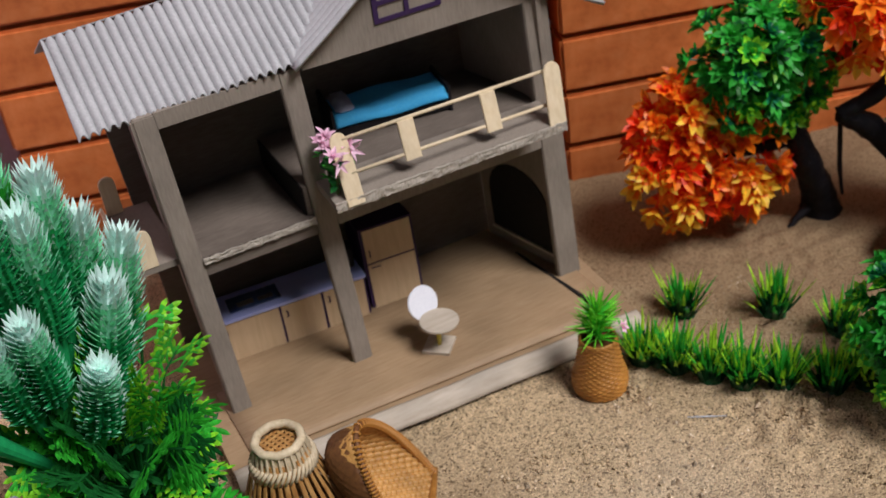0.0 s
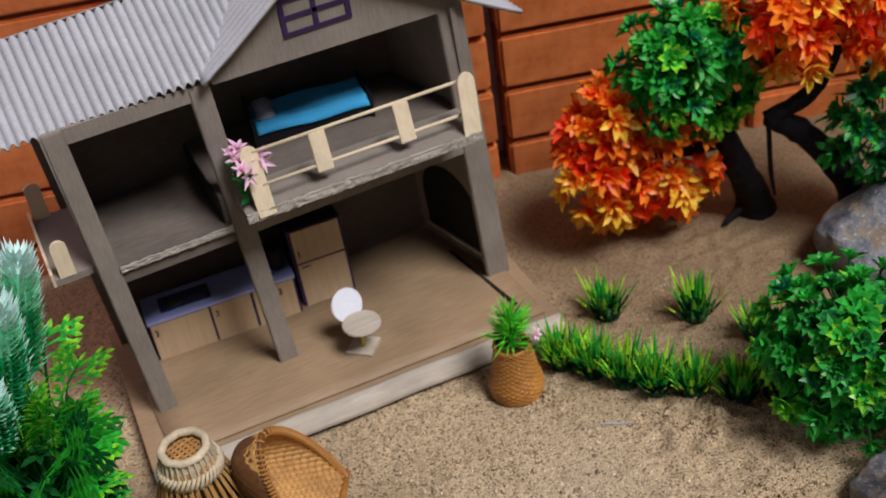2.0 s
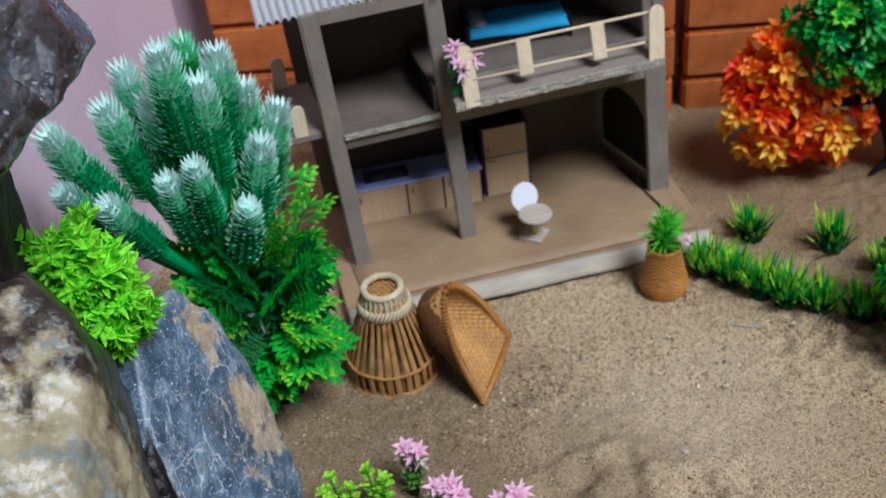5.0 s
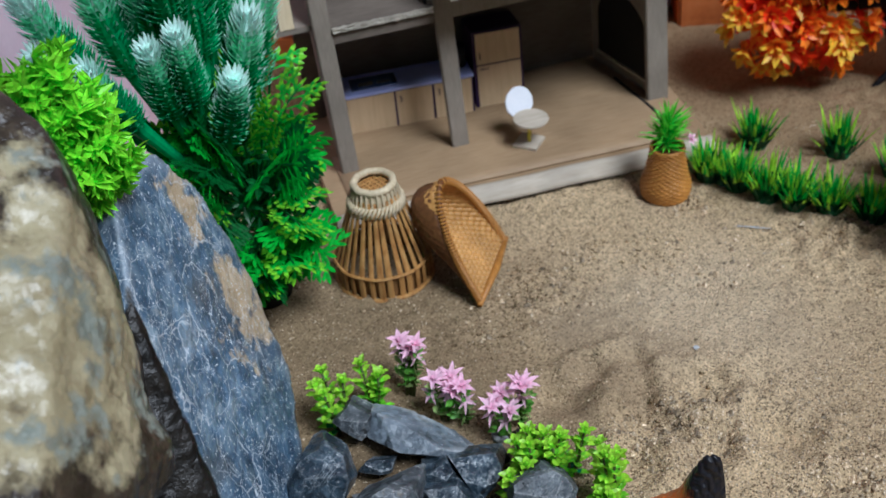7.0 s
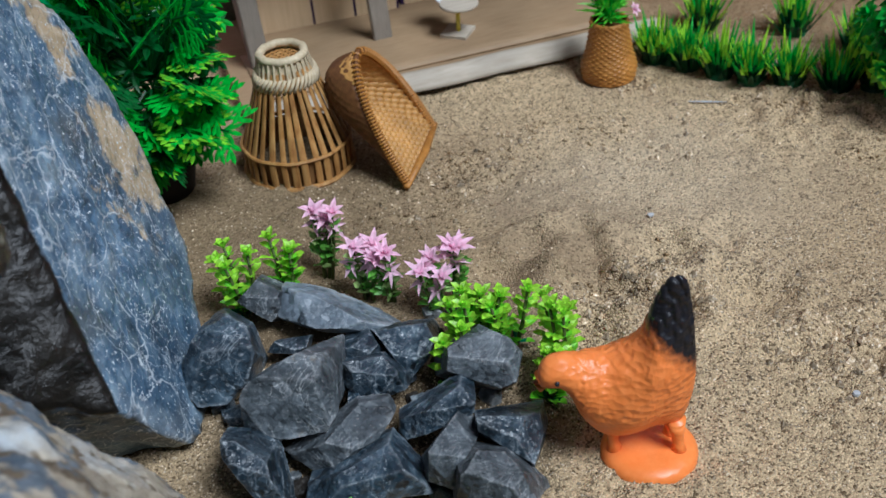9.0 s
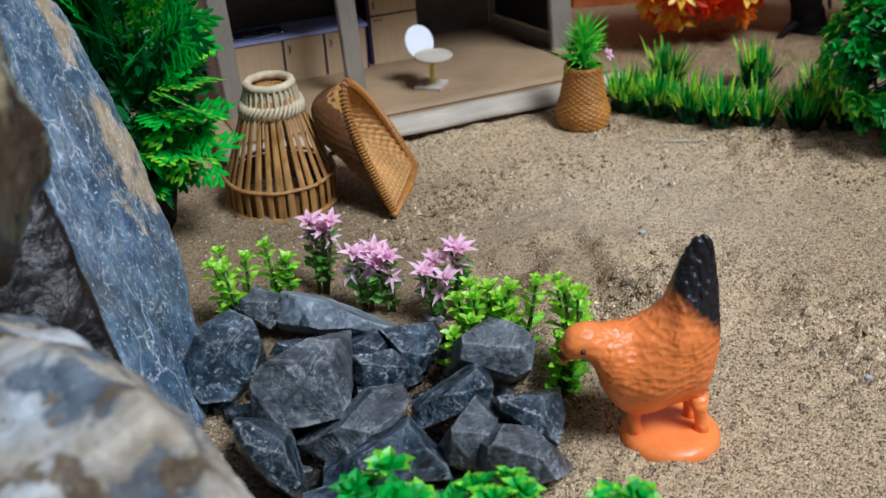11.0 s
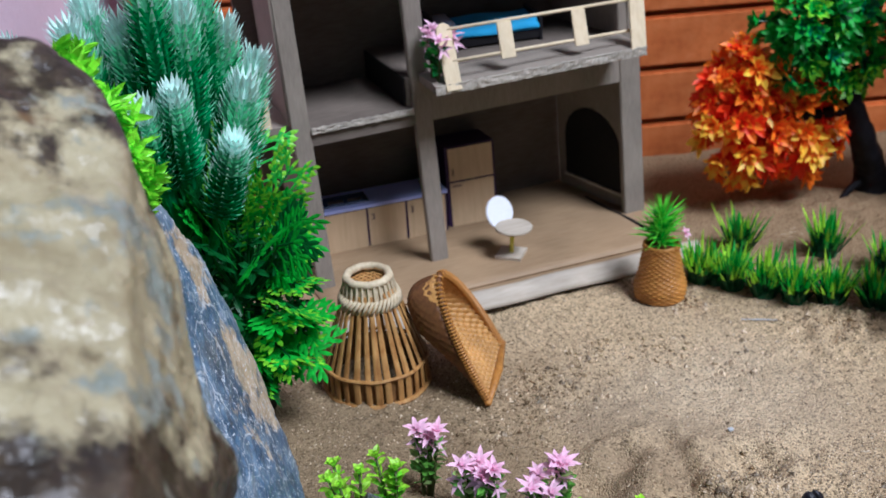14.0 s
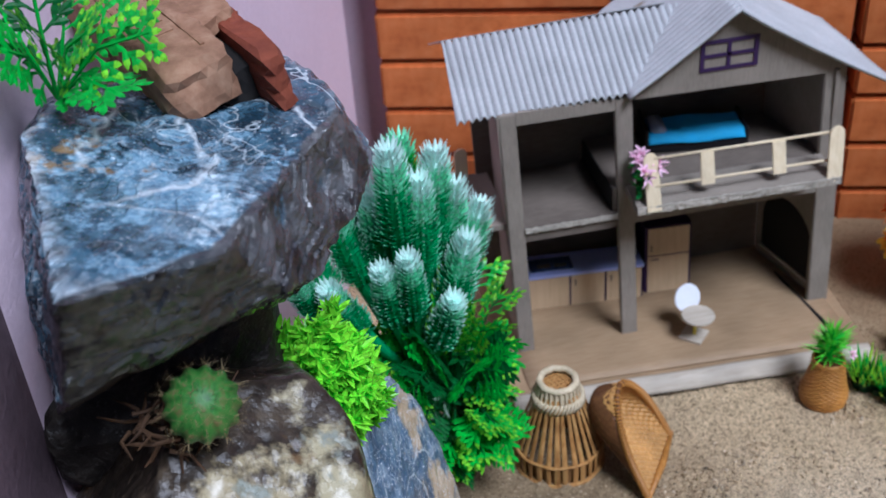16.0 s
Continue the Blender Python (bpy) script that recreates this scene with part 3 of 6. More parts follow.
def quilt(u, v):
    x, y = 0.003 + u * 0.0765, -0.0015 + v * 0.037
    z = 0.0155 - 0.006 * max(0, abs(v - 0.5) * 2 - 0.75) / 0.25 + 0.0008 * math.sin(u * 9 + v * 4)
    return BED @ Vector((x, y, z))


part("blanket", Shape().sheet(quilt, 30, 16), blanket_blue, bed, "bright blue felt blanket", smooth=True, solid=0.0012)
part("mattress", Shape().box(0.0025, 0.0795, 0.001, 0.033, 0.008, 0.0135, BED), blanket_blue, bed)
part("pillow", Shape().box(0.005, 0.0175, 0.003, 0.030, 0.0158, 0.0205, BED), pillow_white, bed, bevel=0.0018, smooth=True)


# ---- woven baskets ----
def cage_radius(z):
    """The profile of the bell-shaped coop."""
    if z < 0.018:
        return 0.0325
    return 0.0325 - (z - 0.018) / 0.052 * 0.0165


CAGE = Vector((-0.0060, -0.1075, -0.0125))
coop = thing("bamboo_coop", "bell-shaped woven bamboo coop with a pale cane collar", "coop", at=CAGE)
coop.scale = (1, 1, 0.95)
for k in range(30):
    a = 2 * math.pi * (k + random.uniform(-0.12, 0.12)) / 30
    rib = Shape()
    path = [(cage_radius(z) * math.cos(a), cage_radius(z) * math.sin(a), z) for z in (0.0, 0.018, 0.03, 0.045, 0.060, 0.072)]
    wide = random.uniform(0.85, 1.12)
    rib.tube(path, [w * wide for w in (0.0021, 0.0021, 0.0019, 0.0016, 0.0013, 0.0011)], 8, flat=0.38, up=(math.cos(a), math.sin(a), 0))
    part("rib", rib, bamboo, coop)
for z, r, t in ((0.0012, 0.0332, 0.0016), (0.020, 0.0330, 0.0012)):
    part("hoop", Shape().ring((0, 0, z), r, t, 48, 6, wobble=0.0004), bamboo, coop)
lower = Shape().lathe([(0.0300, 0.001), (0.0303, 0.019)], 48)
part("inner_band", lower, mat("split_bamboo", [(0.16, 0.075, 0.022), (0.30, 0.15, 0.05)], 300, 0.6, 0.4, 0.0004, 0.3, 50, stretch=(1, 1, 0.2)), coop, "dark split-bamboo lining", solid=0.0008)
for k in range(40):
    a, b = 2 * math.pi * k / 40, 2 * math.pi * (k + 1.6) / 40
    plait = Shape().tube([(0.0192 * math.cos(a), 0.0192 * math.sin(a), 0.0610), (0.0188 * math.cos((a + b) / 2), 0.0188 * math.sin((a + b) / 2), 0.0650), (0.0172 * math.cos(b), 0.0172 * math.sin(b), 0.0690)], 0.0011, 5)
    part("collar_strand", plait, bamboo_pale, coop, "plaited pale cane strand", smooth=True)
part("neck", Shape().lathe([(0.0160, 0.066), (0.0150, 0.072), (0.0138, 0.078)], 40), bamboo_pale, coop, "bound cane neck", smooth=True)
rim = Shape().ring((0, 0, 0.0790), 0.0130, 0.0026, 40, 10, wobble=0.0003)
part("rim", rim, bamboo_pale, coop, "thick pale cane ring", smooth=True)
for k in range(26):
    a = 2 * math.pi * k / 26
    part("stay", Shape().tube([(0.0166 * math.cos(a), 0.0166 * math.sin(a), 0.068), (0.0140 * math.cos(a), 0.0140 * math.sin(a), 0.080)], 0.0010, 5), bamboo_pale, coop)
part("plug", Shape().lathe([(0.0, 0.0745), (0.011, 0.0740), (0.0125, 0.072)], 24), bamboo_dark, coop, "dark woven top", smooth=True)
for k in range(7):
    w = -0.0096 + 0.0032 * k
    reach = math.sqrt(0.0116 ** 2 - w * w)
    for turned in (0, 1):
        ends = [(w, -reach, 0.0752), (w, 0, 0.0758), (w, reach, 0.0752)]
        lath = Shape().tube([Matrix.Rotation(radians(90 * turned + 20), 3, "Z") @ Vector(p) for p in ends], 0.0011, 5, flat=0.4)
        part("top_lath", lath, bamboo, coop)

# the winnowing scoop leans on the coop
P1, P2, TOP = Vector((0.0425, -0.1680, -0.0085)), Vector((0.0800, -0.1105, -0.0105)), Vector((0.0362, -0.1180, 0.0575))
MID = (P1 + P2) / 2
SU = (P2 - P1).normalized()
SV = (TOP - MID) - SU * (TOP - MID).dot(SU)
REACH = SV.length
SV.normalize()
SN = SU.cross(SV).normalized()
HALF = (P2 - P1).length / 2
scoop = thing("winnowing_scoop", "woven bamboo winnowing scoop leaning on the coop", "basket")


def scoop_edge(q):
    """Half the width of the scoop at a share q of its length."""
    return HALF * max(0.0, 1 - q ** 2.5) ** 0.60


def scoop_far_edge(q):
    return HALF * max(0.0, 1 - q ** 2.2) ** 0.62


def scoop_point(u, v):
    a = (u * 2 - 1)
    w = scoop_edge(v) if a < 0 else scoop_far_edge(v)
    deep = 0.024 * (1 - a ** 4) * min(1.0, v * 1.7) * (1.0 - v ** 14)
    knit = 0.0011 * math.sin(u * math.pi * 26) * math.sin(v * math.pi * 30)
    return MID + SU * (a * w) + SV * (v * REACH) + BACK * deep - SN * knit


BACK = Vector((-0.80, 0.45, -0.12)).normalized()
if SN.dot(Vector((0.3, -0.8, 0.5))) < 0:
    SN = -SN
part("bowl", Shape().sheet(scoop_point, 136, 176), weave_pale, scoop, "plaited bamboo bowl", smooth=True, solid=0.0014)
rim_path = [MID + SU * (-scoop_edge(q)) + SV * (q * REACH) for q in (k / 40 for k in range(41))] + [MID + SU * scoop_far_edge(q) + SV * (q * REACH) for q in (1 - k / 40 for k in range(1, 41))]
# Darker outer sheet: shade on the side facing left is in its colour
part("outer_shell", Shape().sheet(lambda u, v: scoop_point(u, v) + BACK * 0.0016, 60, 80), bamboo_dark, scoop, "outside of the bowl, darkened for its shade", smooth=True, solid=0.0008)
part("rim", Shape().tube([p + SN * 0.0006 for p in rim_path], 0.0017, 8), bamboo_dark, scoop, "dark cane rim", smooth=True)
for k in range(0, len(rim_path) - 1):
    a, b = rim_path[k], rim_path[k + 1]
    if (b - a).length > 0.0006:
        part("binding", Shape().ring((0, 0, 0), 0.0021, 0.0008, 8, 5), weave, scoop).matrix_world = Matrix.Translation((a + b) / 2 + SN * 0.0006) @ (b - a).to_track_quat("Z", "Y").to_matrix().to_4x4()
part("lip", Shape().tube([P1 - SU * 0.004 + SN * 0.001, MID + SN * 0.003, P2 + SU * 0.004 + SN * 0.001], [0.0020, 0.0028, 0.0020], 8, flat=0.7), weave, scoop, "split bamboo lip", smooth=True)

# the plant basket at the corner of the house
POT = Vector((0.2094, -0.1010, -0.0120))
basket = thing("plant_basket", "small woven bamboo basket beside the cardboard house", "basket", at=POT)


def basket_point(u, v):
    a = 2 * math.pi * u
    r = 0.0172 + 0.0010 * math.sin(math.pi * min(v * 2.2, 1.0)) - 0.0056 * max(0.0, v - 0.22) / 0.78 + 0.0010 * max(0.0, v - 0.9) / 0.1
    r += 0.00034 * math.sin(a * 18 + math.pi * math.floor(v * 24)) * abs(math.sin(v * math.pi * 24)) + 0.00028 * abs(math.sin(v * math.pi * 24))
    return Vector((r * math.cos(a), r * math.sin(a), v * 0.040))


part("wall", Shape().sheet(basket_point, 200, 150), weave, basket, smooth=True)
part("rim", Shape().ring((0, 0, 0.040), 0.0116, 0.0011, 30, 6, wobble=0.0003), weave, basket, smooth=True)
part("foot", Shape().ring((0, 0, 0.0012), 0.0158, 0.0012, 30, 6), bamboo_dark, basket, smooth=True)
part("soil", Shape().lathe([(0, 0.0365), (0.0112, 0.036)], 20), bamboo_dark, basket)

# ---- rocks ----
ICO = {}


def sphere_points(level):
    if level not in ICO:
        bm = bmesh.new()
        bmesh.ops.create_icosphere(bm, subdivisions=level, radius=1.0)
        ICO[level] = ([v.co.copy().normalized() for v in bm.verts], [tuple(v.index for v in f.verts) for f in bm.faces])
        bm.free()
    return ICO[level]


def rock_shape(planes, centre, level=5, rough=0.004, grain=40.0, seed=0, edge=16.0, chip=0.0):
    """A stone bounded by flat breaks, its edges softened and its faces roughened."""
    dirs, faces = sphere_points(level)
    c = Vector(centre)
    walls = [(Vector(q[:3]).normalized(), q[3]) for q in planes]
    shift = Vector((seed * 1.7, seed * 0.9, seed * 2.3))
    out = []
    for d in dirs:
        nearness = [k / far for k, far in ((n.dot(d), far) for n, far in walls) if k > 0]
        top = max(nearness)
        r = sum((q / top) ** edge for q in nearness) ** (-1 / edge) / top
        p = c + d * r
        q = p * grain + shift
        bump = noise.fractal(q, 0.9, 2.1, 5) * rough
        if chip:
            step = noise.noise(p * grain * 0.6 + shift * 2) * 5
            bump += chip * (math.floor(step) - step * 0.5) * 0.2
        out.append(p + d * bump)
    return Shape().add(out, faces)


def random_planes(size, count, rng):
    """Random breaks that fit inside half-axes of the given size."""
    out = []
    for _ in range(count):
        n = Vector((rng.gauss(0, 1), rng.gauss(0, 1), rng.gauss(0, 1))).normalized()
        reach = math.sqrt(sum((n[k] * size[k]) ** 2 for k in range(3)))
        out.append((*n, reach * rng.uniform(0.66, 0.95)))
    for k in range(3):
        for sgn in (1, -1):
            n = [0, 0, 0]
            n[k] = sgn
            out.append((*n, size[k]))
    return out


def stone(name, dark, mid, pale, vein, vein_scale=18.0, vein_width=0.018, scale=55.0, rough=0.55, patches=(), speck=0.0, bump=0.5, depth=0.0015, worn=0.0, coat=0.0, chisel=None, cracks=(), jitter=0.0):
    """Rock: mottled grain, patches as (tint, tint, scale, threshold, softness, near), thin veins, flecks and pale worn edges."""
    m = mat(name, [dark, mid, pale], scale, rough, bump, depth, 0.35, 16, spec=0.5, coat=coat, jitter=jitter)
    n, link, b = nodes_of(m)
    b.inputs["Coat Roughness"].default_value = 0.20
    colour = b.inputs["Base Color"].links[0].from_socket
    co = n.new("ShaderNodeTexCoord")

    def over(under, factor, tint):
        mix = n.new("ShaderNodeMix")
        mix.data_type = "RGBA"
        link(factor, mix.inputs[0])
        link(under, mix.inputs[6])
        if isinstance(tint, tuple):
            mix.inputs[7].default_value = (*tint, 1)
        else:
            link(tint, mix.inputs[7])
        return mix.outputs[2]

    def band(socket, lo, hi, a=0.0, z=1.0):
        r = n.new("ShaderNodeMapRange")
        r.inputs[1].default_value, r.inputs[2].default_value, r.inputs[3].default_value, r.inputs[4].default_value = lo, hi, a, z
        link(socket, r.inputs[0])
        return r.outputs[0]

    def cloud(size, detail=8, twist=0.0):
        t = n.new("ShaderNodeTexNoise")
        t.inputs["Scale"].default_value, t.inputs["Detail"].default_value, t.inputs["Distortion"].default_value = size, detail, twist
        t.inputs["Roughness"].default_value = 0.62
        link(co.outputs["Object"], t.inputs["Vector"])
        return t.outputs[0]

    def join(a, c, how):
        j = n.new("ShaderNodeMath")
        j.operation = how
        link(a, j.inputs[0])
        if isinstance(c, float):
            j.inputs[1].default_value = c
        else:
            link(c, j.inputs[1])
        return j.outputs[0]

    for one, two, size, at, soft, near in patches:
        mask = cloud(size)
        if near:
            dist = n.new("ShaderNodeVectorMath")
            dist.operation = "DISTANCE"
            dist.inputs[1].default_value = near[:3]
            link(co.outputs["Object"], dist.inputs[0])
            mask = join(mask, band(dist.outputs["Value"], 0.0, near[3], 0.22, -0.30), "ADD")
        tone = n.new("ShaderNodeMix")
        tone.data_type = "RGBA"
        link(band(cloud(size * 4), 0.38, 0.62), tone.inputs[0])
        tone.inputs[6].default_value, tone.inputs[7].default_value = (*one, 1), (*two, 1)
        colour = over(colour, band(mask, at, at + soft), tone.outputs[2])
    if vein_width:
        off = join(cloud(vein_scale, 5, 0.6), 0.5, "SUBTRACT")
        thin = band(join(off, off, "MULTIPLY"), 0.0, vein_width * vein_width, 0.8, 0.0)
        colour = over(colour, join(thin, band(cloud(vein_scale * 0.8, 2), 0.42, 0.62), "MULTIPLY"), vein)
    for size, width, strength in cracks:
        bend = n.new("ShaderNodeTexNoise")
        bend.inputs["Scale"].default_value, bend.inputs["Detail"].default_value = size * 0.9, 4
        link(co.outputs["Object"], bend.inputs["Vector"])
        moved = n.new("ShaderNodeVectorMath")
        moved.operation = "MULTIPLY_ADD"
        moved.inputs[1].default_value = (1.1 / size,) * 3
        link(bend.outputs["Color"], moved.inputs[0])
        link(co.outputs["Object"], moved.inputs[2])
        net = n.new("ShaderNodeTexVoronoi")
        net.feature = "DISTANCE_TO_EDGE"
        net.inputs["Scale"].default_value = size
        link(moved.outputs[0], net.inputs["Vector"])
        line = band(net.outputs["Distance"], 0.0, width, strength, 0.0)
        colour = over(colour, join(line, band(cloud(size * 0.7, 3), 0.44, 0.56), "MULTIPLY"), vein)
    if speck:
        colour = over(colour, band(cloud(520, 3), 0.60, 0.68, 0.0, speck), vein)
    if worn:
        edge = band(n.new("ShaderNodeNewGeometry").outputs["Pointiness"], 0.51, 0.57, 0.0, worn)
        colour = over(colour, join(edge, band(cloud(60), 0.35, 0.6), "MULTIPLY"), vein)
    link(colour, b.inputs["Base Color"])
    for size, amount in chisel or ():
        vor = n.new("ShaderNodeTexVoronoi")
        vor.inputs["Scale"].default_value = size
        shift = n.new("ShaderNodeVectorMath")
        shift.operation = "MULTIPLY_ADD"
        warp = n.new("ShaderNodeTexNoise")
        warp.inputs["Scale"].default_value = size * 1.3
        link(co.outputs["Object"], warp.inputs["Vector"])
        shift.inputs[1].default_value = (0.5 / size,) * 3
        link(warp.outputs["Color"], shift.inputs[0])
        link(co.outputs["Object"], shift.inputs[2])
        link(shift.outputs[0], vor.inputs["Vector"])
        away = n.new("ShaderNodeVectorMath")
        away.operation = "SUBTRACT"
        link(shift.outputs[0], away.inputs[0])
        link(vor.outputs["Position"], away.inputs[1])
        lean = n.new("ShaderNodeVectorMath")
        lean.operation = "SUBTRACT"
        link(vor.outputs["Color"], lean.inputs[0])
        lean.inputs[1].default_value = (0.5, 0.5, 0.5)
        flat = n.new("ShaderNodeVectorMath")
        flat.operation = "DOT_PRODUCT"
        link(away.outputs[0], flat.inputs[0])
        link(lean.outputs[0], flat.inputs[1])
        relief = n.new("ShaderNodeBump")
        relief.inputs["Strength"].default_value, relief.inputs["Distance"].default_value = 1.0, amount
        link(flat.outputs["Value"], relief.inputs["Height"])
        link(b.inputs["Normal"].links[0].from_socket, relief.inputs["Normal"])
        link(relief.outputs[0], b.inputs["Normal"])
    return m


SANDY, BUFF, RUST = (0.44, 0.33, 0.20), (0.52, 0.42, 0.29), (0.22, 0.13, 0.055)
# First patch lightens the boulder's top: sky light put into the colour
stone_blue = stone("blue_grey_limestone", (0.011, 0.026, 0.042), (0.032, 0.082, 0.128), (0.100, 0.21, 0.30), (0.66, 0.73, 0.77), 11, 0.006, 70, 0.24, patches=(((0.10, 0.19, 0.27), (0.33, 0.46, 0.55), 9, 0.50, 0.20, (-0.213, -0.350, 0.427, 0.13)), ((0.20, 0.36, 0.48), (0.58, 0.72, 0.80), 60, 0.54, 0.09, (-0.206, -0.352, 0.404, 0.060)), ((0.095, 0.20, 0.30), (0.24, 0.40, 0.52), 75, 0.60, 0.08, (-0.225, -0.340, 0.410, 0.20)), (SANDY, RUST, 60, 0.60, 0.08, (-0.260, -0.310, 0.432, 0.085))), speck=0.35, bump=1.0, depth=0.003, worn=0.8, coat=0.5, chisel=((48, 0.9), (150, 0.55)), cracks=((9, 0.016, 0.85),))
stone_slab = stone("pale_blue_slate", (0.034, 0.070, 0.120), (0.088, 0.160, 0.250), (0.23, 0.33, 0.42), (0.72, 0.78, 0.82), 24, 0.006, 75, 0.42, patches=(((0.045, 0.060, 0.080), (0.11, 0.145, 0.18), 22, 0.56, 0.12, None), ((0.24, 0.33, 0.41), (0.38, 0.47, 0.54), 16, 0.57, 0.14, None), (SANDY, BUFF, 46, 0.53, 0.08, (-0.1105, -0.222, 0.086, 0.085)), (SANDY, BUFF, 46, 0.54, 0.08, (-0.1245, -0.212, 0.150, 0.055))), speck=1.0, bump=1.0, depth=0.0022, worn=0.35, chisel=((120, 0.25),), cracks=((26, 0.016, 0.65), (95, 0.030, 0.40)))
stone_brown = stone("brown_wet_stone", (0.009, 0.0065, 0.0045), (0.038, 0.027, 0.018), (0.105, 0.078, 0.050), (0.34, 0.31, 0.26), 20, 0.0, 70, 0.36, patches=(((0.29, 0.235, 0.125), (0.42, 0.355, 0.215), 13, 0.50, 0.05, (-0.208, -0.402, 0.272, 0.092)), ((0.30, 0.25, 0.140), (0.44, 0.385, 0.235), 13, 0.50, 0.06, (-0.180, -0.412, 0.236, 0.140)), ((0.17, 0.20, 0.17), (0.28, 0.30, 0.25), 44, 0.68, 0.08, (-0.180, -0.405, 0.230, 0.30)), (RUST, (0.16, 0.085, 0.03), 34, 0.62, 0.10, None)), speck=0.06, bump=0.8, depth=0.002, worn=0.0, coat=0.2, chisel=((210, 0.35),))
stone_cream = stone("speckled_cream_granite", (0.26, 0.235, 0.19), (0.46, 0.40, 0.30), (0.66, 0.60, 0.48), (0.78, 0.76, 0.70), 30, 0.0, 90, 0.65, patches=(((0.30, 0.36, 0.42), (0.50, 0.54, 0.56), 16, 0.52, 0.12, None), ((0.065, 0.095, 0.13), (0.17, 0.205, 0.24), 34, 0.53, 0.04, None), ((0.09, 0.07, 0.05), (0.19, 0.145, 0.09), 62, 0.54, 0.04, None)), speck=0.3, bump=1.0, depth=0.003)
stone_dark = stone("dark_slate_stone", (0.010, 0.019, 0.030), (0.032, 0.056, 0.080), (0.095, 0.140, 0.180), (0.45, 0.49, 0.52), 34, 0.010, 80, 0.33, patches=(((0.07, 0.10, 0.13), (0.14, 0.18, 0.215), 15, 0.57, 0.18, None),), speck=0.3, bump=0.8, depth=0.0018, worn=0.55, coat=0.45, chisel=((110, 0.6), (320, 0.6)), cracks=((60, 0.018, 0.30),), jitter=0.35)
stone_pale = stone("grey_slate_stone", (0.036, 0.043, 0.049), (0.084, 0.100, 0.113), (0.170, 0.194, 0.214), (0.50, 0.51, 0.51), 34, 0.010, 70, 0.5, patches=(((0.11, 0.125, 0.145), (0.185, 0.205, 0.23), 15, 0.55, 0.18, None), ((0.15, 0.115, 0.075), (0.23, 0.185, 0.125), 40, 0.62, 0.10, None)), speck=0.22, bump=0.8, depth=0.0018, worn=0.5, chisel=((100, 0.5), (320, 0.5)), cracks=((60, 0.016, 0.28),), jitter=0.35)
stone_slate = stone("blue_slate_stone", (0.090, 0.112, 0.135), (0.150, 0.185, 0.220), (0.23, 0.27, 0.31), (0.55, 0.58, 0.60), 30, 0.008, 60, 0.45, patches=(((0.16, 0.125, 0.085), (0.23, 0.19, 0.13), 36, 0.62, 0.10, None),), speck=0.25, bump=0.7, depth=0.0015, worn=0.5, chisel=((90, 0.4), (320, 0.5)), cracks=((50, 0.010, 0.2),), jitter=0.2)
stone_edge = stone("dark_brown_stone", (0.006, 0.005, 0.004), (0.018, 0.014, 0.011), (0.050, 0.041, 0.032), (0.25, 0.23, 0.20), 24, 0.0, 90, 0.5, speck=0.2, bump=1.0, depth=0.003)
stone_grey = stone("grey_field_stone", (0.05, 0.055, 0.065), (0.14, 0.15, 0.165), (0.30, 0.31, 0.32), (0.55, 0.55, 0.55), 20, 0.0, 60, 0.6, patches=(((0.12, 0.085, 0.05), (0.22, 0.165, 0.10), 30, 0.52, 0.1, None), ((0.03, 0.035, 0.045), (0.07, 0.075, 0.085), 45, 0.58, 0.08, None)), speck=0.6, bump=0.8, worn=0.5)

A_PLANES = ((-0.54, 0.24, 0.80, 0.0682), (-0.13, 0.47, 0.87, 0.0576), (0.82, 0.31, 0.48, 0.0661), (0.32, -0.56, -0.77, 0.0486), (-0.97, -0.25, 0.08, 0.0798), (0.94, 0.04, 0.35, 0.0577), (0.80, -0.26, -0.54, 0.0552), (0.62, -0.31, -0.72, 0.0478), (0.18, -0.01, 0.98, 0.0264), (0.40, -0.84, -0.35, 0.0613), (0.88, -0.43, 0.19, 0.0416), (-0.96, -0.16, 0.24, 0.0741), (-0.02, 0.98, 0.19, 0.1150), (0.12, 0.31, -0.94, 0.0550))
B_PLANES = ((0.98, -0.11, -0.15, 0.0450), (0.98, 0.02, 0.19, 0.0610), (0.10, 0.54, 0.84, 0.1250), (1.00, 0.08, 0.01, 0.0510), (0.32, -0.42, 0.85, 0.0775), (-0.17, 0.98, 0.08, 0.0999), (-1.00, 0.00, 0.00, 0.1000), (0.25, -0.10, -0.96, 0.0760), (-0.08, -0.86, 0.50, 0.1072), (-0.75, 0.10, 0.65, 0.1000), (0.91, -0.33, 0.26, 0.0565), (0.87, 0.37, 0.32, 0.0823), (0.20, -0.55, -0.81, 0.0600))
C_PLANES = ((0.46, 0.35, 0.81, 0.0927), (0.62, 0.29, 0.73, 0.0911), (0.93, 0.09, 0.36, 0.0799), (0.80, 0.31, 0.52, 0.0807), (0.00, 0.98, -0.20, 0.0600), (-1.00, 0.00, 0.00, 0.1000), (0.00, 0.00, -1.00, 0.0700), (0.10, -0.99, 0.10, 0.0700), (-0.29, -0.01, 0.96, 0.0850))
S_PLANES = ((0.91, -0.29, 0.30, 0.0203), (-0.91, 0.29, -0.30, 0.024), (0.02, 0.93, 0.36, 0.085), (0.16, 0.99, -0.04, 0.0727), (0.25, 0.89, -0.38, 0.0692), (0.27, 0.49, -0.83, 0.0828), (0.10, -0.19, -0.98, 0.1091), (-0.26, -0.82, -0.52, 0.099), (-0.52, -0.79, 0.33, 0.084), (-0.54, -0.47, 0.70, 0.0764), (-0.34, 0.35, 0.87, 0.0941), (0.20, -0.86, 0.47, 0.0660))
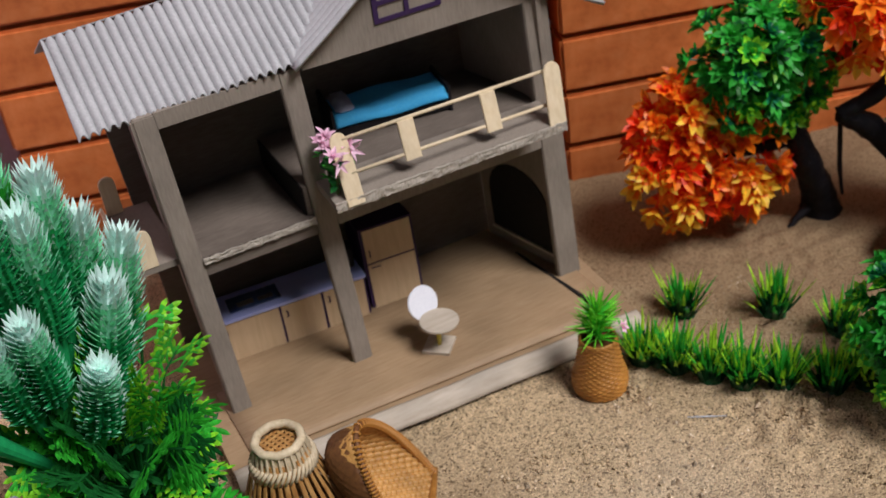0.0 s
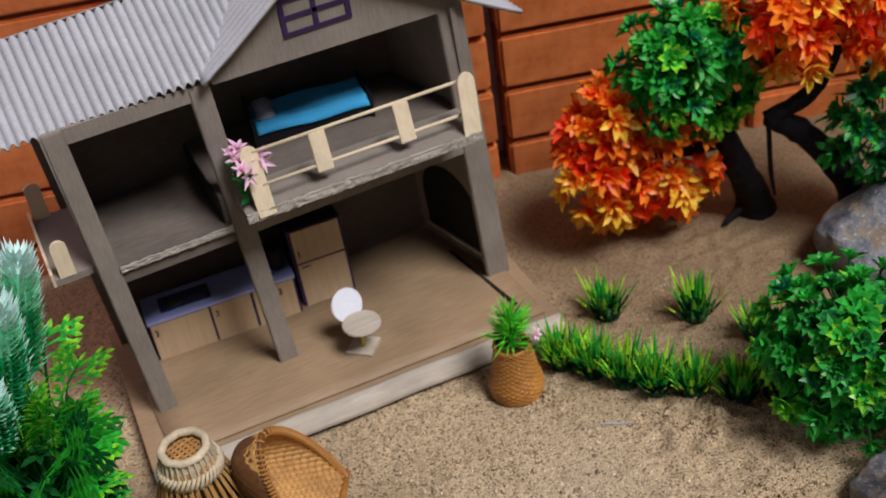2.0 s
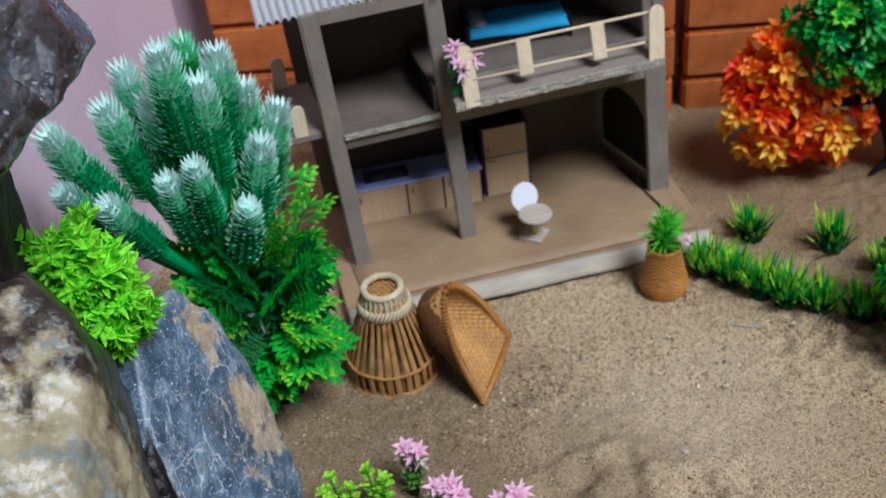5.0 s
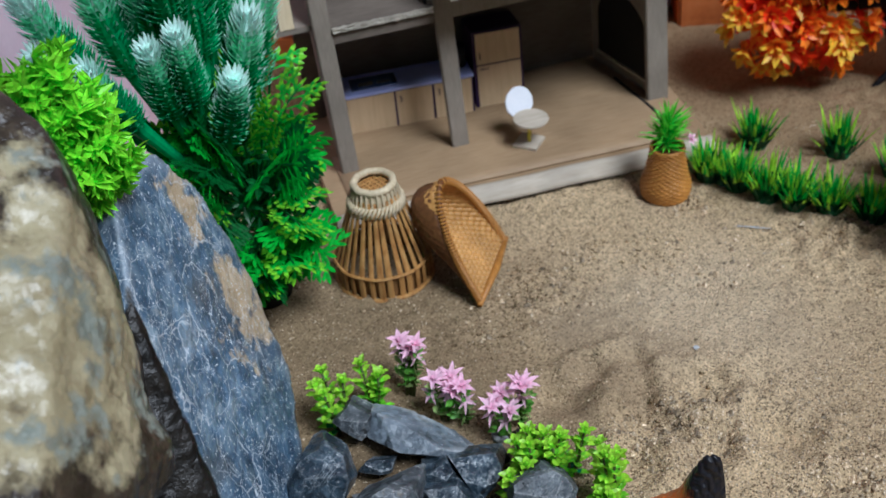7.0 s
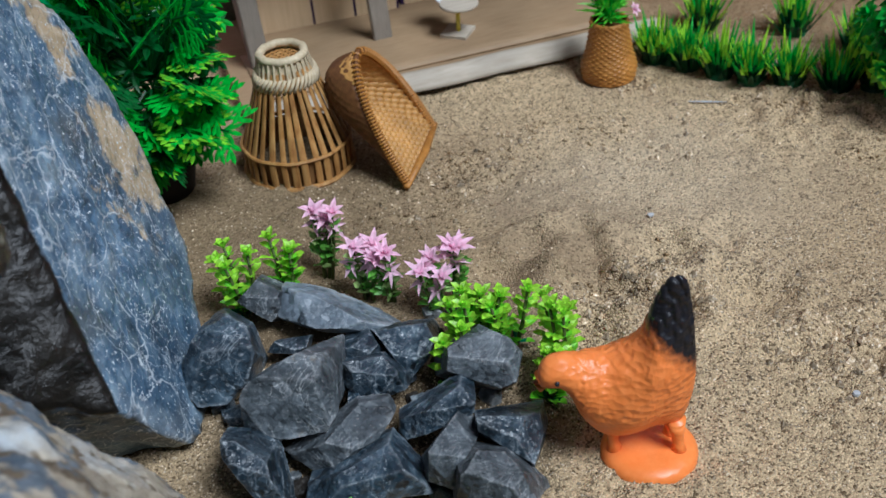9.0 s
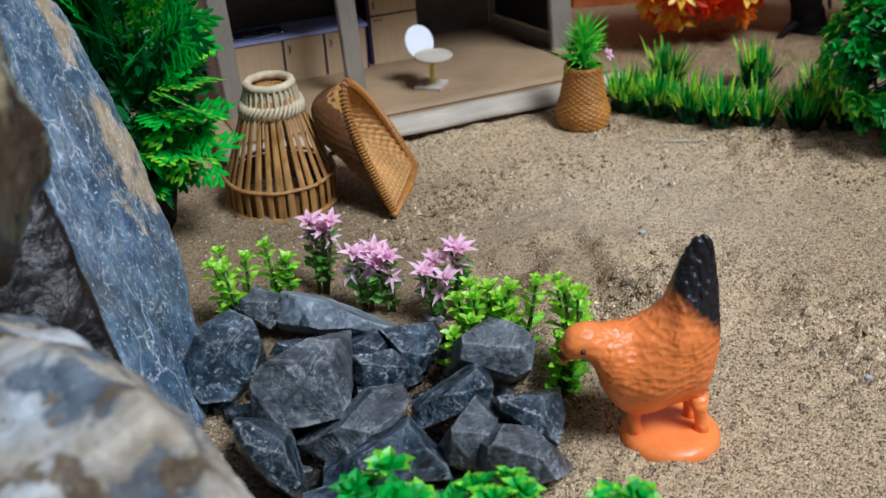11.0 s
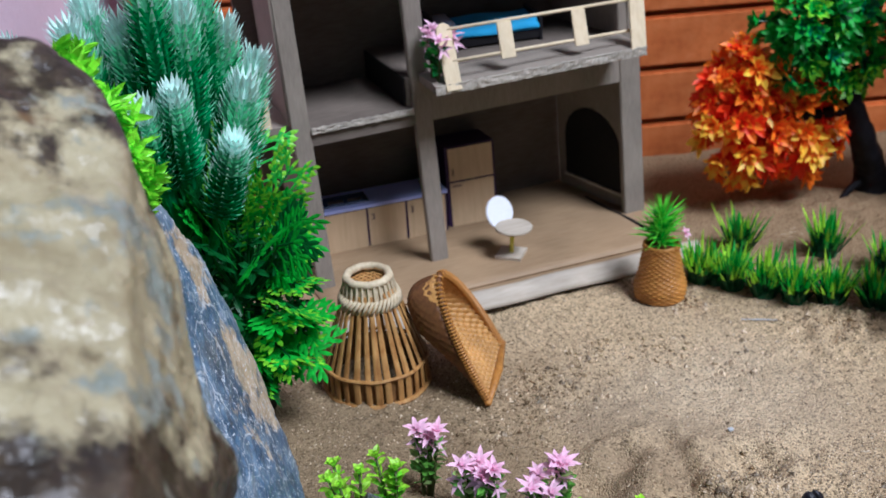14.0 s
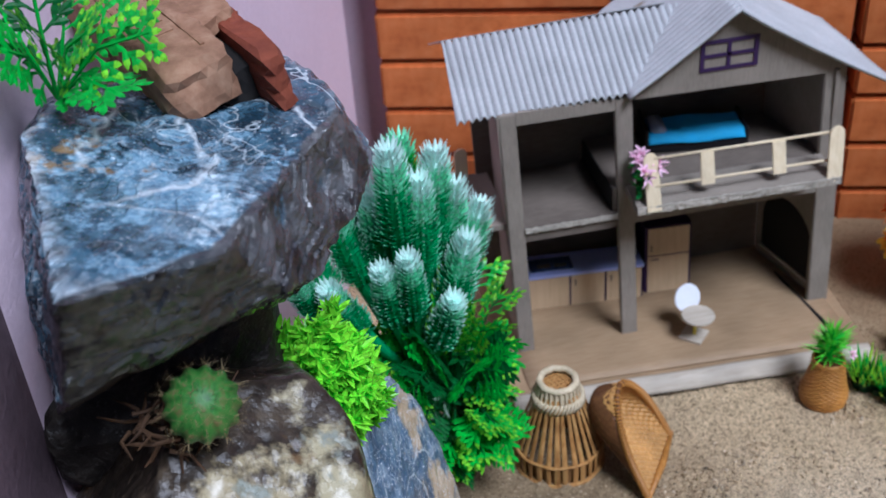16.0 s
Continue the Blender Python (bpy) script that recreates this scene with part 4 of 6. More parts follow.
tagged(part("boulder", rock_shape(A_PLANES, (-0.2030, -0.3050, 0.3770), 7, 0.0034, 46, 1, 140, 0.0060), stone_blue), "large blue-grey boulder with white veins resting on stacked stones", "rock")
lipped = rock_shape(B_PLANES, (-0.2078, -0.3852, 0.1861), 7, 0.0034, 34, 2, 90, 0.0015)
lip = Vector((-0.158, -0.402, 0.166))
for k, p in enumerate(lipped.v):
    swell = math.exp(-((Vector(p) - lip).length / 0.030) ** 2)
    lipped.v[k] = (p[0] + 0.013 * swell, p[1] - 0.003 * swell, p[2])
tagged(part("boulder", lipped, stone_brown, smooth=True), "brown damp boulder with a broad cream patch", "rock")
tagged(part("boulder", rock_shape(C_PLANES, (-0.2010, -0.4730, 0.0510), 7, 0.0042, 38, 3, 60, 0.002), stone_cream, smooth=True), "rounded cream granite boulder with dark speckles", "rock")
# Two dark stones added to fill gaps that are only shade
tagged(part("boulder", rock_shape(random_planes((0.060, 0.070, 0.088), 9, random.Random(6)), (-0.2350, -0.3650, 0.0600), 5, 0.004, 40, 12, 26, 0.003), stone_edge), "dark brown stone added to fill the shaded gap below the damp boulder", "rock")
tagged(part("boulder", rock_shape(random_planes((0.054, 0.055, 0.066), 8, random.Random(4)), (-0.2440, -0.2640, 0.2500), 5, 0.003, 40, 9, 26, 0.003), stone_edge), "dark brown stone added to fill the shaded gap under the top boulder", "rock")
slab_shape = rock_shape(S_PLANES, (-0.1453, -0.2606, 0.0914), 7, 0.0022, 60, 4, 60, 0.0015)
def shaded_break(m, centre, way, far, dark, pale):
    """Past a plane the rock darkens: darker broken rock, with shade put into the colour."""
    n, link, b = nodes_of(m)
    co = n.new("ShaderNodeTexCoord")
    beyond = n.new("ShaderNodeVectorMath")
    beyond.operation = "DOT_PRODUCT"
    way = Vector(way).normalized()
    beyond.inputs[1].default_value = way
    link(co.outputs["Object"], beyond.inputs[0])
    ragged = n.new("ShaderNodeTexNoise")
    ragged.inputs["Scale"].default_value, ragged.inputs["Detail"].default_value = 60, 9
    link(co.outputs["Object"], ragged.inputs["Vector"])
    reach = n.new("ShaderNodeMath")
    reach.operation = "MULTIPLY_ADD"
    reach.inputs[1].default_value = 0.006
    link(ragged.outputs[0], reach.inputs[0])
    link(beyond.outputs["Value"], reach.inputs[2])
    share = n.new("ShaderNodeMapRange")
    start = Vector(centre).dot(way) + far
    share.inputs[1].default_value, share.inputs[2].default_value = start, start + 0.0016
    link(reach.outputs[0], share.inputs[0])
    dark_ramp = n.new("ShaderNodeValToRGB")
    for e, (at, c) in zip(dark_ramp.color_ramp.elements, ((0.35, dark), (0.70, pale))):
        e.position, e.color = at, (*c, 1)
    link(ragged.outputs[0], dark_ramp.inputs[0])
    darkened = n.new("ShaderNodeMix")
    darkened.data_type = "RGBA"
    link(share.outputs[0], darkened.inputs[0])
    link(b.inputs["Base Color"].links[0].from_socket, darkened.inputs[6])
    link(dark_ramp.outputs[0], darkened.inputs[7])
    link(darkened.outputs[2], b.inputs["Base Color"])


# Slab's brown edge; shade of the boulders above is put into its colour
shaded_break(stone_slab, (-0.1453, -0.2606, 0.0914), (0.20, -0.86, 0.47), 0.0648, (0.0012, 0.0010, 0.0009), (0.016, 0.0135, 0.0105))
# Boulder underside, front and right: their shade is put into darker colours
shaded_break(stone_blue, (-0.2030, -0.3050, 0.3770), (0.32, -0.56, -0.77), 0.0470, (0.004, 0.0044, 0.005), (0.030, 0.031, 0.033))
shaded_break(stone_blue, (-0.2030, -0.3050, 0.3770), (0.40, -0.84, -0.35), 0.0590, (0.008, 0.010, 0.012), (0.060, 0.074, 0.084))
shaded_break(stone_blue, (-0.2030, -0.3050, 0.3770), (0.88, -0.43, 0.19), 0.0405, (0.020, 0.021, 0.024), (0.12, 0.125, 0.13))
tagged(part("slab_rock", slab_shape, stone_slab, smooth=True), "tall blue-grey slate slab leaning with sandy stains", "rock")

rng = random.Random(11)
FACING = pose(0, 0, 0, 0, 0, -19.5) @ pose(0, 0, 0, 55, 0, 0) @ pose(0, 0, 0, 0, 0, -6)


def border_stone(at, deep, cuts, ridge, tone):
    """A broken stone, sizes in millimetres: breaks round its outline as (angle, distance), a top and a front face meeting in a ridge."""
    planes = [(math.cos(radians(a)), math.sin(radians(a)), rng.uniform(-0.10, 0.28), d * 0.00100) for a, d in cuts]
    b = deep * 0.001
    tall = max(d * abs(math.sin(radians(a))) for a, d in cuts) * 0.001
    up, down = radians(rng.uniform(34, 48)), radians(rng.uniform(14, 26))
    turn = rng.uniform(-0.18, 0.18)
    planes.append((turn, math.sin(up), math.cos(up), max(0.3 * b, ridge * tall * math.sin(up) + b * math.cos(up))))
    planes.append((-turn, -math.sin(down), math.cos(down), max(0.3 * b, -ridge * tall * math.sin(down) + b * math.cos(down))))
    side = rng.choice((-1, 1))
    planes.append((side * 0.62, rng.uniform(-0.3, 0.3), 0.72, b * rng.uniform(0.95, 1.2)))
    planes.append((-side * 0.45, -0.55, 0.70, b * rng.uniform(1.0, 1.2)))
    planes.append((0, 0, -1, b * 1.7))
    ob = part("rock", rock_shape(planes, (0, 0, 0), 6, 0.0006, 120, rng.random() * 50, 160, 0.0008), (stone_dark, stone_pale, stone_slate)[tone])
    ob.matrix_world = Matrix.Translation(at) @ FACING
    return tagged(ob, "broken grey slate stone with pale chipped edges in the border" if tone == 1 else "long flat blue-grey slate stone in the rock border" if tone else "broken dark blue-black slate stone in the rock border", "rock", "border stones")


border_stone((-0.0649, -0.2577, 0.0080), 10, ((-119, 6.4), (-54, 11.9), (1, 11.8), (70, 9.1), (141, 8.5)), 0.2, 1)
border_stone((-0.0313, -0.2838, 0.0074), 14, ((-107, 11.9), (-93, 10.0), (-90, 10.3), (-83, 12.6), (70, 3.0), (82, 6.0), (177, 32.0)), -0.6, 2)
border_stone((-0.0933, -0.2999, 0.0136), 17, ((-134, 21.5), (-84, 19.6), (-42, 16.5), (-15, 16.6), (24, 17.7), (64, 19.9), (120, 17.0), (156, 15.0), (174, 16.3)), 0.3, 0)
border_stone((-0.0594, -0.2893, 0.0024), 8, ((-87, 3.8), (-12, 9.0), (100, 2.5), (140, 5.0)), -0.3, 0)
border_stone((-0.0697, -0.3377, 0.0149), 18, ((-169, 22.1), (-100, 20.2), (-79, 17.9), (-24, 21.4), (4, 20.8), (29, 22.1), (85, 20.0), (117, 15.0), (123, 14.8), (144, 16.2), (165, 18.2)), 0.45, 1)
border_stone((-0.0297, -0.3089, 0.0053), 9, ((-170, 9.6), (-87, 5.8), (-26, 8.8), (37, 7.4), (118, 3.4)), -0.2, 0)
border_stone((-0.0311, -0.3272, 0.0019), 12, ((-161, 14.3), (-125, 11.2), (-87, 9.4), (-68, 11.6), (12, 15.6), (53, 11.2), (100, 8.6)), 0.2, 0)
border_stone((-0.0105, -0.3132, -0.0024), 13, ((-142, 6.3), (-142, 6.3), (-39, 11.0), (-18, 12.8), (34, 16.6), (99, 12.1)), -0.1, 0)
border_stone((0.0176, -0.3456, 0.0077), 17, ((-106, 11.6), (-66, 15.9), (-8, 17.4), (42, 15.4), (69, 13.6), (104, 13.6), (124, 13.6), (180, 17.9)), 0.1, 1)
border_stone((-0.0126, -0.3669, 0.0051), 9, ((-180, 16.2), (-141, 18.4), (-68, 7.0), (-62, 6.3), (0, 16.3), (52, 16.1), (124, 5.8)), 0.2, 0)
border_stone((0.0104, -0.3918, 0.0016), 12, ((-169, 12.6), (-121, 4.9), (-118, 5.1), (-12, 13.9), (14, 15.2), (90, 12.1), (101, 12.3)), 0.3, 0)
border_stone((-0.0552, -0.3631, 0.0045), 10, ((-121, 18.4), (-81, 12.5), (-53, 9.0), (-36, 12.3), (27, 23.1), (98, 11.9), (127, 5.9)), -0.1, 1)
border_stone((-0.0516, -0.3843, 0.0008), 12, ((-84, 11.5), (-81, 11.6), (13, 23.1), (44, 16.4), (120, 7.7), (176, 24.1)), 0.0, 0)
border_stone((-0.0159, -0.3910, 0.0038), 12, ((-173, 10.7), (-103, 13.9), (-20, 8.1), (50, 11.8), (144, 8.5)), 0.1, 1)
border_stone((-0.0034, -0.4137, 0.0044), 13, ((-99, 12.0), (-70, 12.2), (26, 12.2), (50, 10.2), (86, 11.9), (137, 15.6), (180, 17.0)), 0.1, 1)
border_stone((-0.0960, -0.3692, 0.0069), 13, ((-174, 12.0), (-140, 5.6), (-119, 7.8), (-26, 16.2), (19, 9.8), (64, 11.0), (90, 15.1)), 0.3, 0)
border_stone((-0.0932, -0.3204, -0.0034), 7, ((-156, 5.3), (-90, 4.3), (11, 5.4), (106, 2.9)), 0.0, 0)
border_stone((-0.0786, -0.4050, 0.0000), 12, ((-90, 6.8), (0, 14.6), (70, 6.2), (107, 6.8), (177, 14.1)), 0.0, 0)
border_stone((-0.0415, -0.3370, -0.0021), 6, ((-175, 3.7), (-124, 3.9), (-45, 3.4), (24, 3.3), (106, 4.2)), 0.0, 0)

for k in range(34):
    x, y = rng.uniform(-0.098, 0.030), rng.uniform(-0.405, -0.285)
    r = rng.uniform(0.003, 0.0062)
    ob = part("rock_chip", rock_shape(random_planes((r, r * 0.8, r * 0.7), 5, rng), (x, y, sand_height(x, y) + r * 0.25), 3, 0.0003, 200, k, 60), rng.choice((stone_dark, stone_pale, stone_edge)))
    tagged(ob, "small dark stone chip in the sand between border stones", "rock chip", "stone chips")
ob = part("rock", rock_shape(random_planes((0.044, 0.036, 0.044), 12, rng), (0.4960, -0.1180, 0.0040), 5, 0.003, 40, 5, 20), stone_grey)
tagged(ob, "rounded grey stone beside the leafy bush", "rock")
ob = part("rock", rock_shape(random_planes((0.030, 0.030, 0.034), 8, rng), (0.3490, -0.3180, -0.0030), 5, 0.002, 60, 6, 20), stone_grey)
tagged(ob, "grey-brown stone on the edge of the sand", "rock")

# ---- foliage ----
def leafy(name, colour, rough=0.38, island=0.3, bright=1.5):
    m = mat(name, [colour, tuple(min(1, k * bright) for k in colour)], 220, rough, 0.15, 0.0004, 0.15, 60, spec=0.45, island=island)
    n, link, b = nodes_of(m)
    glow = n.new("ShaderNodeBsdfTranslucent")
    link(b.inputs["Base Color"].links[0].from_socket, glow.inputs["Color"])
    both = n.new("ShaderNodeMixShader")
    both.inputs[0].default_value = 0.30
    link(b.outputs[0], both.inputs[1])
    link(glow.outputs[0], both.inputs[2])
    link(both.outputs[0], n["Material Output"].inputs[0])
    return m


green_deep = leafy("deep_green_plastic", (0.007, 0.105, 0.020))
green_mid = leafy("mid_green_plastic", (0.026, 0.37, 0.038))
green_lime = leafy("lime_green_plastic", (0.20, 0.58, 0.022))
green_teal = leafy("teal_green_plastic", (0.006, 0.16, 0.070))
green_mint = leafy("mint_green_plastic", (0.24, 0.72, 0.44))
green_fern = leafy("fern_green_plastic", (0.028, 0.400, 0.030))
green_plume = leafy("plume_green_plastic", (0.012, 0.34, 0.110))
frost = leafy("frosted_white_plastic", (0.70, 0.95, 0.86), 0.5, 0.12, 1.1)
orange_leaf = leafy("orange_leaf", (1.0, 0.21, 0.008), 0.42, 0.12)
red_leaf = leafy("red_leaf", (1.0, 0.060, 0.004), 0.42, 0.12)
yellow_leaf = leafy("yellow_leaf", (1.0, 0.50, 0.035), 0.42, 0.1)
pink_petal = leafy("pink_petal", (1.0, 0.62, 0.77), 0.5, 0.12, 1.12)
bark_black = mat("black_bark", [(0.003, 0.0025, 0.005), (0.010, 0.008, 0.012)], 160, 0.6, 0.9, 0.003, spec=0.25)
stem_green = mat("olive_stem", [(0.06, 0.09, 0.02), (0.10, 0.14, 0.03)], 200, 0.6, 0.2, 0.0003)


def around(way, spread_deg):
    """A direction near another."""
    way = Vector(way).normalized()
    other = way.orthogonal().normalized()
    turned = Matrix.Rotation(random.uniform(0, 2 * math.pi), 3, way) @ other
    a = radians(spread_deg)
    return (way * math.cos(a) + turned * math.sin(a)).normalized()


def rosette(s, at, way, count, length, width, open_deg=62, slots=(0, 1), inner=True, blunt=0.0, segs=3):
    """A star of leaves round a direction."""
    way = Vector(way).normalized()
    ref = way.orthogonal().normalized()
    start = random.uniform(0, 6.28)
    for ring, (n, o, k) in enumerate(((count, open_deg, 1.0), (max(3, count // 2), open_deg * 0.45, 0.75)) if inner else ((count, open_deg, 1.0),)):
        for i in range(n):
            turned = Matrix.Rotation(start + ring + 2 * math.pi * i / n + random.uniform(-0.2, 0.2), 3, way) @ ref
            a = radians(o + random.uniform(-12, 12))
            d = way * math.cos(a) + turned * math.sin(a)
            s.slot = slots[0]
            s.blade(at, d, length * k * random.uniform(0.8, 1.1), width * k, 0.15, d.cross(way), segs, 0.25, slots[1], blunt)
    s.slot = 0


# frosted conifer-like plant
PLUMES = ((-0.111, -0.108, 0.270), (-0.079, -0.087, 0.2516), (-0.0675, -0.083, 0.2225), (-0.0495, -0.074, 0.199), (-0.136, -0.060, 0.240), (-0.183, -0.110, 0.2345), (-0.1816, -0.140, 0.214), (-0.160, -0.144, 0.2016), (-0.125, -0.131, 0.200), (-0.108, -0.132, 0.206), (-0.083, -0.144, 0.178), (-0.098, -0.062, 0.250), (-0.150, -0.095, 0.236), (-0.094, -0.102, 0.242), (-0.123, -0.094, 0.234), (-0.066, -0.108, 0.196))
frosty = thing("frosted_plant", "tall artificial conifer with white-frosted green plumes", "plant", at=(-0.104, -0.098, -0.012))
OFF = Vector(frosty.location)
part("stem", Shape().tube([(0, 0, 0), (0.002, 0.0, 0.05), (0, 0.002, 0.12)], [0.004, 0.0035, 0.003], 8), stem_green, frosty, smooth=True)
for k, tip in enumerate(PLUMES):
    tip = Vector(tip) - OFF
    root = Vector((0, 0, 0.118)) + Vector((tip.x, tip.y, 0)) * 0.35
    axis = tip - root
    big = k < 6 or k > 10
    along, long_ = axis.normalized(), (0.068 if big else 0.052)
    root = tip - along * long_
    lean_out = Vector((axis.x, axis.y, 0)) * 0.10
    fat = 1.30 if big else 1.05
    s = Shape()
    bow = lambda q: root.lerp(tip, q) + lean_out * (q * (1 - q))
    girth = lambda q: fat * 0.0070 * (0.70 + 0.30 * min(1.0, q * 3)) * (1 - 0.42 * q) * (1.0 if q < 0.8 else math.sqrt(max(0.02, 1 - ((q - 0.8) / 0.21) ** 2)))
    for slot, rings in ((0, (0, 1, 2, 3, 4, 5, 5.5)), (1, (5.5, 6, 7, 7.5, 8)), (2, (8, 8.5, 9))):
        s.slot = slot
        s.tube([bow(q / 9) for q in rings], [girth(q / 9) for q in rings], 12, caps=slot == 2)
    s.slot = 0
    s.tube([Vector((0, 0, 0.09)), bow(0)], [0.0015, girth(0)], 12, caps=False)
    side_a = along.cross(Vector((0.3, 0.9, 0.1))).normalized()
    side_b = along.cross(side_a)
    rows, ribs = (22 if big else 17), 13
    snow = random.uniform(0.75, 1.25)
    for i in range(rows):
        q = (i + 0.5) / rows
        for j in range(ribs):
            a = 2 * math.pi * j / ribs + random.uniform(-0.06, 0.06)
            out = side_a * math.cos(a) + side_b * math.sin(a)
            open_ = radians(62 - 30 * q + random.uniform(-7, 7))
            d = along * math.cos(open_) + out * math.sin(open_)
            s.slot = 0 if q < 0.58 + random.uniform(-0.12, 0.12) else 1 if q < 0.84 else 2
            white = 2 if random.random() < (q * 1.9 - 0.25) * snow else 1
            s.blade(bow(q) + out * girth(q) * 0.86, d, (0.0090 - 0.0008 * q) * fat * random.uniform(0.88, 1.12), 0.0030, -0.14, along.cross(out), 3, 0.18, white)
    s.slot = 2
    rosette(s, tip - along * 0.002, along, 8, 0.0075 * fat, 0.0028, 36, (2, 2))
    part("plume", s, [green_plume, green_mint, frost] if k not in (11,) else [green_deep, green_mid, green_mint], frosty, "green plume with white tips")

# feathery green plant in front of it
def fern_frond(s, base, tip, count=4, size=0.017):
    """A flat dissected leaf: a rib with pairs of side ribs that end in blunt fingers, paler at their ends."""
    base, tip = Vector(base), Vector(tip)
    bend = (base + tip) / 2 + Vector((0, 0, 0.008))
    on = lambda q: base.lerp(bend, q * 2) if q < 0.5 else bend.lerp(tip, q * 2 - 1)
    s.slot = 2
    s.tube([on(k / 6) for k in range(7)], [0.0008] * 6 + [0.0005], 4, caps=False)
    along = (tip - bend).normalized()
    side = along.cross(Vector((0.25 + random.uniform(-0.7, 0.7), -0.7 + random.uniform(-0.6, 0.6), 0.7))).normalized()
    face = side.cross(along)
    tone = random.choice((0, 0, 0, 1, 0)) if tip.x > base.x else random.choice((0, 1, 0, 0, 1))
    end = tone if tone == 1 or random.random() < 0.45 else 3

    def finger(at, way, long_, wide):
        s.slot = tone
        s.blade(at, way, long_, wide, 0.06, face.cross(way), 4, 0.10, end, 0.7)

    for i in range(count):
        q = 0.22 + 0.66 * i / max(1, count - 1)
        grow = size * (0.50 + 0.22 * math.sin(math.pi * (0.15 + 0.75 * i / count)))
        for sg in (-1, 1):
            out = (side * sg + along * 0.85).normalized()
            root = on(q)
            s.slot = tone
            s.blade(root - out * 0.0006, out, grow * 0.8, 0.0017, 0.04, face.cross(out), 3, 0.08, None, 0.7)
            for turn_deg, at, share in ((-34 * sg, 0.34, 0.46), (36 * sg, 0.48, 0.44), (-30 * sg, 0.68, 0.36), (0, 0.66, 0.48)):
                finger(root + out * grow * at, Matrix.Rotation(radians(turn_deg), 3, face) @ out, grow * share * 1.1, 0.0030)
    for turn_deg in (-38, 0, 38):
        finger(tip - along * 0.003, Matrix.Rotation(radians(turn_deg), 3, face) @ along, size * 0.38, 0.0030)
    s.slot = 0


def in_ball():
    while True:
        p = Vector((random.uniform(-1, 1), random.uniform(-1, 1), random.uniform(-1, 1)))
        if p.length <= 1:
            return p


def crown_part(t, c, radii, count, leaves, length, width, slots, mats, open_deg=62, blunt=0.0, hollow=0.55, up=0.35, segs=3, piece="rosette"):
    golden = math.pi * (3 - math.sqrt(5))
    for k in range(count):
        z = 1 - 2 * (k + 0.5) / count
        r = math.sqrt(1 - z * z)
        d = Vector((r * math.cos(golden * k), r * math.sin(golden * k), z))
        d = (d + in_ball() * 0.35).normalized()
        rad = random.uniform(hollow, 1.0)
        at = c + Vector((d.x * radii[0], d.y * radii[1], d.z * radii[2])) * rad
        s = Shape()
        s.tube([c.lerp(at, 0.35), at], 0.0008, 4, caps=False)
        way = (d + Vector((0, -0.25, up)) + in_ball() * 0.3)
        rosette(s, at, way, leaves, length * random.uniform(0.8, 1.15), width, open_deg, random.choice(slots) if isinstance(slots[0], tuple) else slots, True, blunt, segs)
        part(piece, s, mats, t)


fern = thing("feathery_plant", "bushy artificial fern with bright green lobed leaves", "plant", at=(-0.078, -0.104, -0.013))
OFF = Vector((-0.080, -0.100, -0.012))
part("stem", Shape().tube([(0, 0, 0), (-0.002, 0.004, 0.06)], [0.004, 0.003], 8), stem_green, fern, smooth=True)
for k in range(112):
    p = in_ball()
    p = p.normalized() * (p.length ** 0.45)
    tip = Vector((-0.084, -0.112, 0.078)) + Vector((p.x * (0.050 if p.z > -0.2 else 0.038) - 0.006, p.y * 0.048, p.z * 0.076)) - OFF
    if k < 9:
        tip = Vector(((-0.036, -0.140, 0.060), (-0.030, -0.105, 0.095), (-0.026, -0.088, 0.135), (-0.034, -0.070, 0.150), (-0.055, -0.150, 0.050), (-0.040, -0.118, 0.115), (-0.032, -0.128, 0.035), (-0.060, -0.085, 0.160), (-0.095, -0.150, 0.130))[k]) - OFF - Vector((0.014, 0, 0))
    tip.x -= 0.004
    tip.z = max(tip.z, 0.040 + 0.014 * random.random())
    s = Shape()
    hub = Vector((-0.004, 0.004, max(0.004, min(0.075, tip.z - 0.02))))
    root = tip + (hub - tip).normalized() * min((hub - tip).length, 0.038)
    s.slot = 2
    s.tube([hub, root], 0.0008, 4, caps=False)
    fern_frond(s, root, tip, 4, random.uniform(0.0270, 0.0330))
    part("frond", s, [green_fern, green_deep, green_deep, green_lime], fern)

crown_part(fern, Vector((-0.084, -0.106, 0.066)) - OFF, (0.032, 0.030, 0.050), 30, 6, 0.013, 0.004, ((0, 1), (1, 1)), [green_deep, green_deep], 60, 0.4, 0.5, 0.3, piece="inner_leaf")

part("pot", Shape().lathe([(0.0, 0.020), (0.019, 0.020), (0.020, 0.022), (0.0212, 0.0205), (0.0205, 0.016), (0.0175, 0.0), (0.0, 0.0)], 32, Vector((-0.090, -0.094, -0.012)) - OFF), black_card, fern, "small black plastic pot", smooth=True)

# small-leaved yellow-green bush on the stones
moss = thing("lime_bush", "dense artificial bush with tiny lime-green leaves", "plant", at=(-0.170, -0.245, 0.15))
OFF = Vector(moss.location)
part("stem", Shape().tube([(0, 0, 0), (0, 0.01, 0.05)], 0.003, 6), stem_green, moss)
